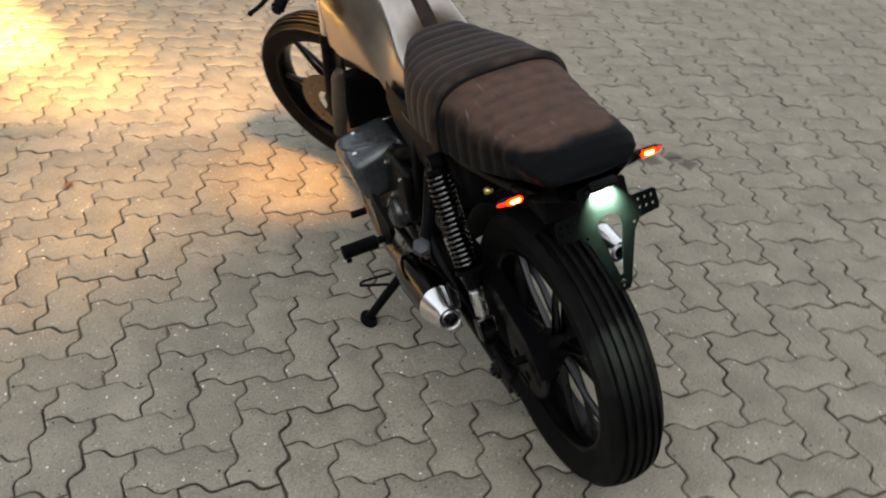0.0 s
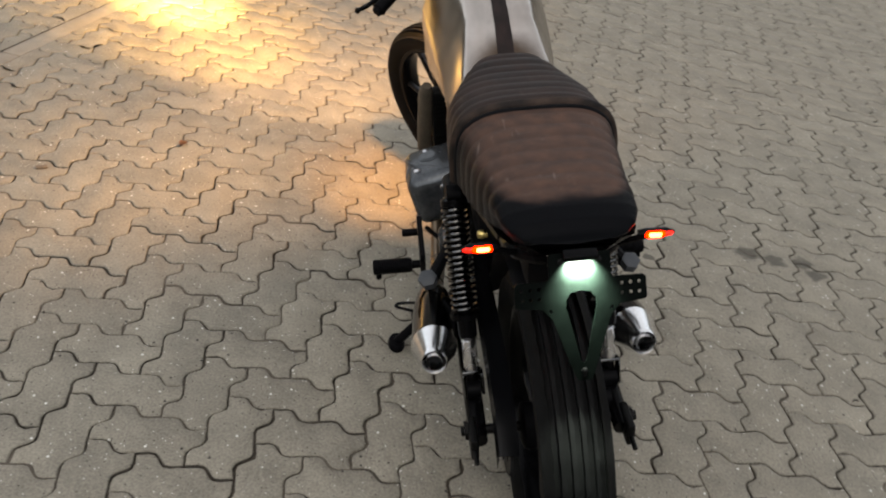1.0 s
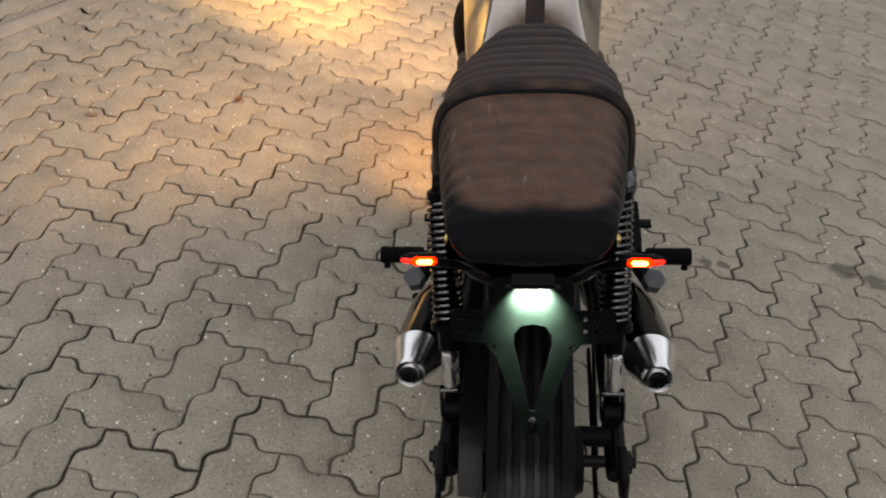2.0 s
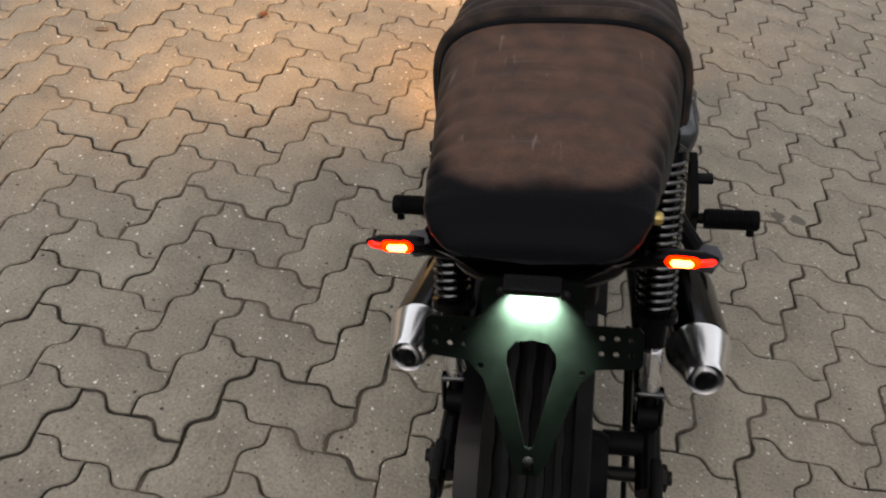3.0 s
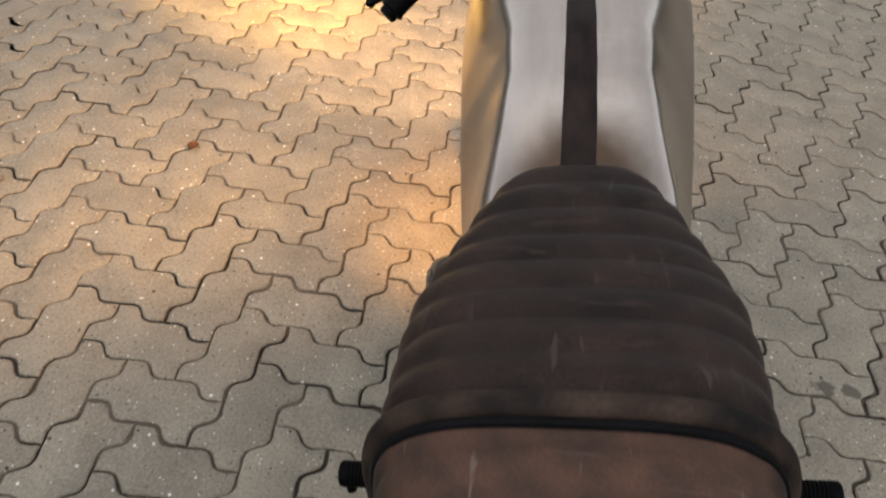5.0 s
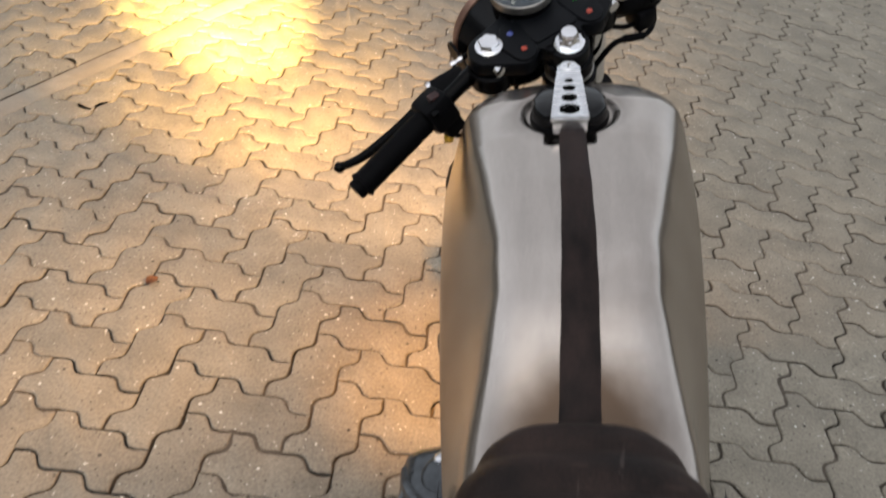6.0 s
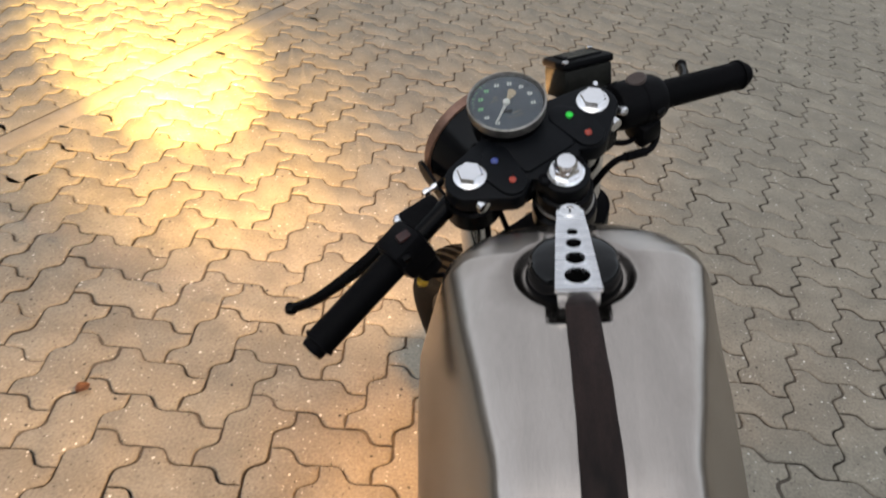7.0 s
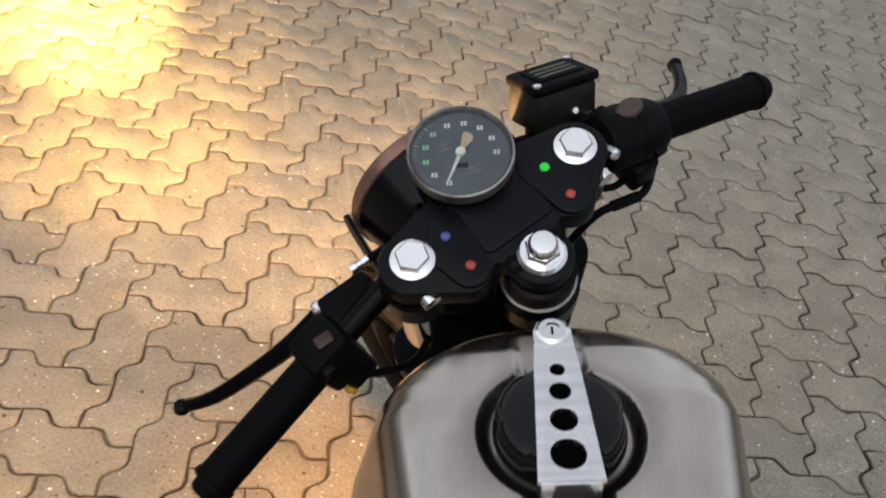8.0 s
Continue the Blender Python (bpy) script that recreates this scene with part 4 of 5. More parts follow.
part("yoke_plate", sheet(hull([(-0.026, 0.088, 0.006), (0.026, 0.088, 0.006), (-0.026, 0.030, 0.006), (0.026, 0.030, 0.006)]), [], 0.003, 0.0008), M_DECK, yoke, "", STEM @ Matrix.Translation((0, 0, 0.0115)))

DIAL = STEM @ Matrix.Translation((0.0, 0.1005, 0.030)) @ pose(0, 0, 0, 0, 0, -36)
dial = part("speedometer", lathe([(0.030, -0.075), (0.036, -0.070), (0.040, -0.02), (0.0405, -0.003), (0.0425, 0.0)], 48, DIAL), M_BLACK, bike, "round black speedometer with steel bezel")
part("bezel", lathe([(0.0425, -0.006), (0.0432, 0.0), (0.0427, 0.005), (0.0413, 0.0062), (0.0398, 0.0045), (0.0393, 0.0005)], 56, DIAL, closed=True), M_BEZEL, dial, "worn steel bezel")
part("face", lathe([(0.0395, 0.0), (0.0, 0.0002)], 48, DIAL), M_DIAL, dial)
bmk, bmg = bmesh.new(), bmesh.new()
for k in range(0, 37):
    a = radians(250 - k * 6.95)
    big = k % 4 == 0
    tick = box(0.0030 if big else 0.0018, 0.0008 if big else 0.0004, 0.0003, 0, DIAL @ pose(0, 0, 0, 0, 0, math.degrees(a)) @ Matrix.Translation((0.0362, 0, 0.0007)))
    if 8 < k < 18:
        bmg = join(bmg, tick)
    else:
        bmk = join(bmk, tick)
tagged(part("tick_marks", bmk, M_FAINT, dial), kind="stuff")
tagged(part("green_tick_marks", bmg, M_DGREEN, dial), kind="stuff")
nums, greens = bmesh.new(), bmesh.new()
for k in range(10):
    a = radians(250 - k * 4 * 6.95)
    pair = join(*[box(0.0019, 0.0042, 0.0003, 0, DIAL @ Matrix.Translation((0.0285 * math.cos(a) + dx, 0.0285 * math.sin(a), 0.0007))) for dx in (-0.0014, 0.0014)])
    if 2 <= k <= 4:
        greens = join(greens, pair)
    else:
        nums = join(nums, pair)
tagged(part("scale_figures", nums, M_WHITE, dial), kind="stuff")
tagged(part("green_scale_figures", greens, M_DGREEN, dial), kind="stuff")
NEEDLE = DIAL @ Matrix.Translation((0, 0, 0.0022)) @ pose(0, 0, 0, 0, 0, 158)
needle = part("needle", join(sheet([(-0.0007, 0.029), (0.0007, 0.029), (0.0016, 0.0), (0.0014, -0.006), (-0.0014, -0.006), (-0.0016, 0.0)], [], 0.0006), lathe([(0.0042, 0), (0.0038, 0.0025), (0, 0.003)], 18)), M_WHITE, dial, "white needle resting at the start of the scale", NEEDLE)
part("counterweight", sheet(hull([(0.0, -0.004, 0.0014), (-0.001, -0.0145, 0.0042), (0.0015, -0.0165, 0.003)]), [], 0.0007), M_CREAM, needle, "cream counterweight", NEEDLE @ Matrix.Translation((0, 0, 0.0004)))
part("dial_print", join(*[box(w, 0.0016, 0.0003, 0, DIAL @ Matrix.Translation((x, y, 0.0007)) @ pose(0, 0, 0, 0, 0, a)) for x, y, w, a in ((-0.013, 0.004, 0.010, 20), (0.011, -0.012, 0.010, 25), (0.013, -0.0165, 0.009, 25), (0.004, -0.019, 0.006, 10), (-0.012, 0.009, 0.006, 20))]), M_FAINT, dial)
part("trip_window", box(0.011, 0.0042, 0.0004, 0.0004, DIAL @ Matrix.Translation((0.0, -0.011, 0.0006))), M_BLACK, dial)
glass = part("dial_glass", lathe([(0.0394, 0.0042), (0.02, 0.0052), (0.0, 0.0056)], 40, DIAL), M_GLASS, dial)
glass.visible_shadow = False
part("dial_bracket", join(tube([(-0.05, 0.07, -0.002), (-0.045, 0.10, -0.01), (0, 0.115, -0.03)], 0.005, 8, 4), tube([(0.05, 0.07, -0.002), (0.045, 0.10, -0.01), (0, 0.115, -0.03)], 0.005, 8, 4)), M_BLACK, dial, "", STEM)

LM = LAMP @ pose(0, 0, 0, -90, 0, 0)       # z runs along the beam
lampb = part("headlamp", lathe([(0.0, -0.088), (0.028, -0.084), (0.051, -0.067), (0.067, -0.038), (0.075, -0.005), (0.076, 0.0)], 44, LM), M_BUCKET, bike, "round black headlamp, switched on, with copper-toned rim")
part("rim_ring", lathe([(0.076, -0.002), (0.0782, -0.001), (0.0790, 0.008), (0.077, 0.012), (0.072, 0.012), (0.072, 0.004)], 56, LM, closed=True), mat("dull_copper_rim", (0.26, 0.15, 0.11), 0.42, 0.8, var=0.3, scale=30), lampb, "worn copper-toned rim")
hl = part("lens", lathe([(0.073, 0.010), (0.058, 0.020), (0.032, 0.027), (0.0, 0.029)], 44, LM), M_HLENS, lampb, "lit warm headlamp glass")
hl.visible_shadow = False
for sx in (-1, 1):
    part("lamp_bracket", sheet(hull([(0, 0, 0.014), (0.07, 0.0, 0.010)]), [], 0.004), M_SATIN, lampb, "", LAMP @ Matrix.Translation((sx * 0.083, 0, 0)) @ pose(0, 0, 0, 0, 90, 0) @ pose(0, 0, 0, 0, 0, -90))

# bars, grips, levers, switches
def handlebar(sx):
    a, b = Vector((sx * 0.082, 0.072, -0.024)), Vector((sx * 0.308, 0.033, -0.074))
    d = (b - a).normalized()
    bar_ = part("clip_on_bar", join(tube([a + d * 0.02, b], 0.011, 14), lathe([(0.027, -0.045), (0.030, -0.042), (0.030, -0.018), (0.027, -0.015)], 24, Matrix.Translation((sx * 0.082, 0.0555, 0)))), M_BLACK, bike, "black clip-on handlebar", STEM)
    m = STEM @ span(b, a)
    ribs = []
    for i in range(34):
        z = 0.012 + i * 0.0033
        ribs += [(0.0168, z), (0.0168, z + 0.002), (0.0164, z + 0.0022), (0.0164, z + 0.0031)]
    part("grip", lathe([(0.0, -0.004), (0.012, -0.003), (0.0135, 0.0), (0.0135, 0.006), (0.0185, 0.008), (0.0185, 0.012)] + ribs + [(0.0175, 0.128), (0.0165, 0.134)], 24, m), M_GRIP, bar_, "black ribbed rubber grip")
    mid = b - d * (0.144 if sx < 0 else 0.160)
    along = STEM @ Matrix.Translation(mid) @ span((0, 0, 0), d).to_3x3().to_4x4() @ pose(0, 0, 0, 0, 0, 20)
    if sx < 0:
        body = join(box(0.046, 0.044, 0.042, 0.008, along), box(0.026, 0.030, 0.030, 0.006, along @ Matrix.Translation((0.006, -0.026, -0.004))))
    else:          # throttle drum with the switch block under it
        body = join(lathe([(0.016, -0.034), (0.025, -0.032), (0.028, -0.026), (0.028, 0.022), (0.024, 0.030), (0.016, 0.032)], 28, along), box(0.044, 0.050, 0.050, 0.010, along @ Matrix.Translation((0.004, -0.016, -0.002))), box(0.030, 0.034, 0.034, 0.006, STEM @ Matrix.Translation(mid + Vector((0.0, -0.016, -0.030)))))
    sw = part("switch_box", body, M_SATIN, bar_, "black switch housing")
    part("housing_seam", box(0.047, 0.0012, 0.038, 0.0003, along @ Matrix.Translation((0.0, 0.004, 0.0))) if sx < 0 else lathe([(0.0284, -0.001), (0.0284, 0.001)], 28, along), M_GRIP, sw)
    if sx < 0:
        part("switch_button", box(0.015, 0.011, 0.006, 0.002, STEM @ Matrix.Translation(mid + Vector((0, 0.0, 0.0255)))), mat("dull_red_button", (0.026, 0.005, 0.004), 0.5, var=0.4, scale=200), sw, "worn dull red button")
        part("switch_slider", box(0.010, 0.008, 0.008, 0.002, STEM @ Matrix.Translation(mid + Vector((-0.010, -0.020, 0.018)))), M_BLACK, sw)
    else:
        part("switch_button", lathe([(0.0108, 0.0), (0.0108, 0.006), (0.009, 0.0082), (0.0, 0.0088)], 24, STEM @ Matrix.Translation(mid + Vector((0.004, 0.008, 0.0225))) @ Matrix.Diagonal((1.25, 0.9, 1, 1))), mat("dull_brown_button", (0.040, 0.026, 0.021), 0.45, var=0.3, scale=120), sw, "worn brown stop switch")
        part("switch_slider", box(0.012, 0.006, 0.008, 0.002, STEM @ Matrix.Translation(mid + Vector((0.006, -0.034, 0.008)))), M_BLACK, sw)
    pv = Vector((sx * 0.142, 0.094, -0.052))
    part("lever_perch", join(box(0.05, 0.034, 0.022, 0.006, STEM @ Matrix.Translation((sx * 0.132, 0.080, -0.042)))), M_SATIN, bar_)
    if sx < 0:
        tip = Vector((sx * 0.296, 0.137, -0.148))
        half = pv.lerp(tip, 0.5) + Vector((0, -0.010, -0.003))
        way = [pv, pv.lerp(half, 0.5) + Vector((0, -0.003, 0)), half, half.lerp(tip, 0.6) + Vector((0, -0.005, -0.001)), tip]
    else:
        tip = Vector((0.312, 0.134, -0.142))
        way = [pv, Vector((0.200, 0.082, -0.080)), Vector((0.255, 0.086, -0.106)), Vector((0.288, 0.106, -0.124)), tip]
    part("lever", join(tube(way, [0.010, 0.0092, 0.0078, 0.0068, 0.0060], 10, 4), at(lathe([(0, -0.0085), (0.006, -0.006), (0.0085, 0), (0.006, 0.006), (0, 0.0085)], 14), Matrix.Translation(tip))), M_BLACK, bar_, "black lever with ball end", STEM)
    part("pivot_bolt", lathe([(0.006, 0.0), (0.006, 0.004), (0.003, 0.006)], 10, STEM @ Matrix.Translation(pv + Vector((0, 0, 0.010)))), M_ALU, bar_)
    return bar_


barL, barR = handlebar(-1), handlebar(1)
part("cable_adjuster", join(lathe([(0.0028, 0.0), (0.0044, 0.001), (0.0044, 0.007), (0.0028, 0.008), (0.0028, 0.011), (0.004, 0.012), (0.004, 0.018), (0.0022, 0.020)], 14, STEM @ span((-0.116, 0.102, -0.036), (-0.088, 0.098, -0.028)))), M_ALU, barL, "bright knurled cable adjuster")
part("perch_screw", lathe([(0.0055, -0.006), (0.0055, 0.003), (0.003, 0.005)], 10, STEM @ Matrix.Translation((-0.156, 0.092, -0.038))), M_ALU, barL)
part("clamp_bolt", lathe([(0.0055, -0.008), (0.0055, 0.004), (0.003, 0.006)], 6, STEM @ Matrix.Translation((0.118, 0.044, -0.016)) @ pose(0, 0, 0, 60, 0, 0)), M_ALU, barR)
part("clamp_bolt", lathe([(0.0045, -0.008), (0.0045, 0.004), (0.003, 0.006)], 6, STEM @ Matrix.Translation((0.127, 0.104, -0.028)) @ pose(0, 0, 0, 40, 0, 0)), M_ALU, barR)
part("clamp_bolt", lathe([(0.0045, -0.008), (0.0045, 0.004), (0.003, 0.006)], 6, STEM @ Matrix.Translation((-0.099, 0.067, -0.020)) @ pose(0, 0, 0, 50, 0, 0)), M_ALU, barL)
MC = STEM @ Matrix.Translation((0.131, 0.1384, -0.0102)) @ pose(0, 0, 0, -26.8, 0, 0) @ pose(0, 0, 0, 0, 16.1, 0)      # middle of the lid's top
res = part("brake_reservoir", box(0.068, 0.044, 0.036, 0.005, MC @ Matrix.Translation((0, 0, -0.027))), mat("cloudy_reservoir", (0.012, 0.012, 0.010), 0.5, var=0.4, scale=40, spec=0.12), bike, "square brake-fluid reservoir with black lid")
part("lid", join(box(0.071, 0.047, 0.010, 0.0035, MC @ Matrix.Translation((0, 0, -0.005))), box(0.050, 0.028, 0.003, 0.001, MC @ Matrix.Translation((0, 0, 0.0005)))), M_SATIN, res, "black lid with worn lettering")
part("lid_print", join(*[box(0.040, 0.0030, 0.0006, 0, MC @ Matrix.Translation((0, dy, 0.0022))) for dy in (-0.008, -0.001, 0.006)]), mat("faded_print", (0.075, 0.072, 0.060), 0.6, var=0.5, scale=300), res)
for sx in (-1, 1):
    part("screw", lathe([(0.0038, 0), (0.0038, 0.002), (0.002, 0.003)], 10, MC @ Matrix.Translation((sx * 0.0305, 0.0185 * sx, -0.001))), M_ALU, res)
part("master_cylinder", join(at(rod((0.090, 0.105, -0.052), (0.175, 0.088, -0.066), 0.015, 16), STEM), box(0.05, 0.035, 0.025, 0.006, MC @ Matrix.Translation((0, -0.005, -0.052)))), M_SATIN, res, "", None)
part("indicator_knob", lathe([(0.0062, 0), (0.0062, 0.006), (0.004, 0.008)], 14, STEM @ Matrix.Translation((-0.170, 0.036, -0.080)) @ pose(0, 0, 0, 60, 0, 30)), M_YELLOW, barL, "yellow plastic knob")

# cables
def cable(name, pts, r=0.0035, material=M_GRIP, parent=bike, m=STEM):
    return part(name, tube(pts, r, 8, 8), material, parent, "", m)


cable("clutch_cable", [(-0.098, 0.0990, -0.031), (-0.086, 0.0955, -0.024), (-0.068, 0.0930, -0.030), (-0.045, 0.086, -0.06), (-0.02, 0.06, -0.20), (-0.03, -0.05, -0.32)])
cable("brake_hose", [(0.115, 0.10, -0.05), (0.075, 0.125, -0.06), (0.06, 0.13, -0.12), (0.07, 0.10, -0.25), (0.08, 0.09, -0.45)], 0.005)
cable("throttle_cable", [(0.182, 0.050, -0.070), (0.170, 0.034, -0.088), (0.146, 0.022, -0.086), (0.115, 0.025, -0.075), (0.085, 0.030, -0.085), (0.02, 0.03, -0.15)], 0.004)
cable("switch_cable", [(0.170, 0.055, -0.065), (0.155, 0.045, -0.080), (0.125, 0.038, -0.070), (0.095, 0.048, -0.062), (0.06, 0.05, -0.08), (0.03, 0.05, -0.14)], 0.0035)
part("cable_sleeve", rod((0.142, 0.0222, -0.0855), (0.112, 0.0255, -0.0752), 0.0055, 10), M_GRIP, bike, "", STEM)
cable("left_switch_cable", [(-0.155, 0.040, -0.09), (-0.11, 0.03, -0.11), (-0.06, 0.05, -0.12), (-0.02, 0.03, -0.2)], 0.0035)

# ---- engine and exhaust ----
def fin_stack(m):
    """A square barrel with eight cooling fins, in one piece."""
    rows = []
    for k in range(8):
        for f, dz in ((0.78, 0.0), (1.0, 0.001), (1.0, 0.005), (0.78, 0.006)):
            rows.append([m @ Vector((sx_ * 0.0625 * f, sy_ * 0.065 * f, 0.016 + 0.011 * k + dz)) for sx_, sy_ in ((-1, -1), (1, -1), (1, 1), (-1, 1))])
    return grid(rows, wrap=True, caps=True)



engine = part("engine", join(box(0.23, 0.36, 0.24, 0.04, Matrix.Translation((0, 0.76, 0.34)), 3), box(0.20, 0.20, 0.16, 0.03, Matrix.Translation((0, 0.56, 0.42)), 3),
      lathe([(0.0, 0.128), (0.085, 0.126), (0.10, 0.11), (0.10, -0.11), (0.085, -0.126), (0.0, -0.128)], 36, Matrix.Translation((0, 0.80, 0.32)) @ X_AXIS)), M_ENGINE, bike, "dark transverse twin-cylinder engine")
for sx in (-1, 1):
    back = 0.0 if sx < 0 else 0.075          # the two cylinders are staggered
    cyl = Matrix.Translation((sx * 0.045, 0.745 - back, 0.40)) @ pose(0, 0, 0, 0, sx * 52, 0)
    part("cylinder", fin_stack(cyl), M_ENGINE, engine, "finned cylinder")
    hd = Matrix.Translation((sx * (0.172 - 0.16 * back), 0.755 - back, 0.440)) @ pose(0, 0, 0, 0, sx * 14, 0)
    head_ = part("cylinder_head_cover", box(0.158, 0.178, 0.138, 0.030, hd @ Matrix.Translation((-sx * 0.029, -0.004, 0)), 4), M_HEAD, engine, "smooth grey cylinder-head cover")
    part("ridge", tube([(sx * 0.040, 0.046, 0.058), (sx * 0.030, 0.010, 0.064), (sx * 0.008, -0.022, 0.065), (-sx * 0.020, -0.038, 0.063), (-sx * 0.040, -0.040, 0.058)], [0.006, 0.009, 0.010, 0.009, 0.007], 10, 5), M_HEAD, head_, "", hd)
    part("ridge", tube([(sx * 0.030, 0.010, 0.062), (sx * 0.042, -0.030, 0.050), (sx * 0.040, -0.060, 0.020)], [0.007, 0.008, 0.005], 10, 5), M_HEAD, head_, "", hd)
    part("boss", lathe([(0.034, 0.0), (0.032, 0.006), (0.026, 0.009), (0.010, 0.007), (0.0, 0.007)], 28, hd @ Matrix.Translation((-sx * 0.022, 0.022, 0.064))), M_HEAD, head_)
    for q, k in ((1, 0), (-1, 1)):
        part("cover_bolt", lathe([(0.008, 0), (0.008, 0.006), (0.004, 0.008)], 8, hd @ Matrix.Translation((sx * 0.014 * q, -0.045 + 0.09 * k, 0.067))), M_ALU, head_)
    part("carburettor", join(lathe([(0.028, 0), (0.030, 0.03), (0.024, 0.06), (0.024, 0.10)], 20, Matrix.Translation((sx * 0.11, 0.66, 0.50)) @ pose(0, 0, 0, 90, 0, 0)), box(0.05, 0.05, 0.06, 0.01, Matrix.Translation((sx * 0.11, 0.61, 0.47)))), M_ENGINE, engine)
    part("side_cover", join(box(0.035, 0.150, 0.150, 0.014, Matrix.Translation((sx * 0.128, 0.575, 0.455)), 3)), M_ENGINE, engine)
    part("round_cover", lathe([(0.0, 0.030), (0.030, 0.028), (0.042, 0.018), (0.046, 0.0), (0.046, -0.03), (0.0, -0.03)], 28, Matrix.Translation((sx * 0.135, 0.625, 0.345)) @ pose(0, 0, 0, 0, 90 * sx, 0)), M_HEAD, engine)
    part("rubber_elbow", tube([(sx * 0.085, 0.52, 0.56), (sx * 0.105, 0.57, 0.545), (sx * 0.115, 0.62, 0.51)], [0.022, 0.023, 0.020], 14, 5), M_GRIP, engine)
    for dy, dz in ((-0.05, 0.05), (0.05, 0.05), (-0.05, -0.05), (0.05, -0.05)):
        part("cover_bolt", lathe([(0.005, -0.004), (0.005, 0.004), (0.003, 0.006)], 8, Matrix.Translation((sx * 0.146, 0.575 + dy, 0.455 + dz)) @ pose(0, 0, 0, 0, 90 * sx, 0)), M_ALU, engine)
    pipe = part("exhaust_pipe", tube([(sx * 0.155, 0.79, 0.44), (sx * 0.160, 0.88, 0.42), (sx * 0.150, 0.94, 0.34), (sx * 0.150, 0.90, 0.24), (sx * 0.165, 0.72, 0.215), (sx * 0.180, 0.56, 0.26), (sx * 0.190, 0.46, 0.31)], 0.020, 16, 8), M_PIPE, bike, "heat-tinted exhaust pipe with chrome cone silencer")
    tipv, fro = Vector((sx * 0.2115, 0.100, 0.4125)), Vector((sx * 0.190, 0.455, 0.315))
    m = span(tipv, fro)
    part("silencer", lathe([(0.042, 0.076), (0.0465, 0.080), (0.048, 0.24), (0.043, 0.31), (0.030, 0.36), (0.022, 0.375)], 32, m), M_BLACKCHROME, pipe, "dark glossy silencer body")
    part("end_cone", lathe([(0.0225, 0.004), (0.0245, 0.0), (0.0265, 0.003), (0.0275, 0.010), (0.0465, 0.069), (0.0475, 0.075), (0.044, 0.079), (0.026, 0.074), (0.0205, 0.03)], 40, m, closed=True), mat("polished_cone", (0.95, 0.95, 0.96), 0.22, 1.0, var=0.05, bump=0.01, rvar=0.05), pipe, "polished end cone")
    part("outlet", lathe([(0.0145, 0.003), (0.0165, -0.003), (0.0185, 0.002), (0.0185, 0.03), (0.0145, 0.05)], 28, m, closed=True), M_CHROME, pipe)
    part("baffle", lathe([(0.0145, 0.035), (0.0, 0.036)], 28, m), M_BLACK, pipe)
    # rider's peg, passenger bracket
    rubber = [(0.0, 0.0), (0.016, 0.001), (0.0185, 0.004), (0.0185, 0.016)]
    for k in range(14):
        rubber += [(0.0172, 0.018 + 0.0052 * k), (0.0186, 0.0195 + 0.0052 * k), (0.0186, 0.0215 + 0.0052 * k), (0.0172, 0.0228 + 0.0052 * k)]
    rubber += [(0.0172, 0.094), (0.010, 0.096), (0.010, 0.125), (0.0, 0.125)]
    peg = part("foot_peg", lathe(rubber, 20, span((sx * 0.331, 0.527, 0.352), (sx * 0.2, 0.527, 0.352))), M_GRIP, bike, "black ribbed rubber foot peg")
    part("peg_feeler", rod((sx * 0.318, 0.527, 0.348), (sx * 0.318, 0.520, 0.323), 0.007), M_GRIP, peg)
    part("peg_bracket", join(sheet(hull([(0.527, 0.352, 0.02), (0.47, 0.42, 0.02), (0.57, 0.44, 0.02)]), [], 0.012)), M_SATIN, peg, "", Matrix.Translation((sx * 0.21, 0, 0)) @ Matrix(((0, 0, 1, 0), (1, 0, 0, 0), (0, 1, 0, 0), (0, 0, 0, 1))))
    hang = part("passenger_bracket", tube([(sx * 0.120, 0.36, 0.62), (sx * 0.160, 0.30, 0.55), (sx * 0.200, 0.240, 0.515)], [0.013, 0.012, 0.014], 10, 4), M_SATIN, bike, "black bracket for a folded passenger peg")
    part("end_cap", lathe([(0.018, -0.012), (0.020, -0.010), (0.020, 0.010), (0.016, 0.012), (0.0, 0.012)], 6, Matrix.Translation((sx * 0.208, 0.233, 0.518)) @ pose(0, 0, 0, 25, sx * 10, 0)), mat("grey_plastic", (0.036, 0.040, 0.047), 0.5), hang, "grey plastic end cap")
part("gear_lever", join(tube([(-0.13, 0.60, 0.34), (-0.17, 0.66, 0.345), (-0.19, 0.69, 0.35)], 0.006, 8, 4), lathe([(0.0, 0), (0.010, 0.001), (0.010, 0.042), (0.0, 0.043)], 14, Matrix.Translation((-0.254, 0.695, 0.335)) @ X_AXIS)), M_GRIP, bike, "black gear lever with rubber toe piece")
part("brake_pedal", join(tube([(0.215, 0.48, 0.34), (0.222, 0.55, 0.355), (0.222, 0.60, 0.376)], 0.006, 8, 4), box(0.050, 0.026, 0.009, 0.003, Matrix.Translation((0.228, 0.602, 0.384)))), M_SATIN, bike, "black brake pedal")

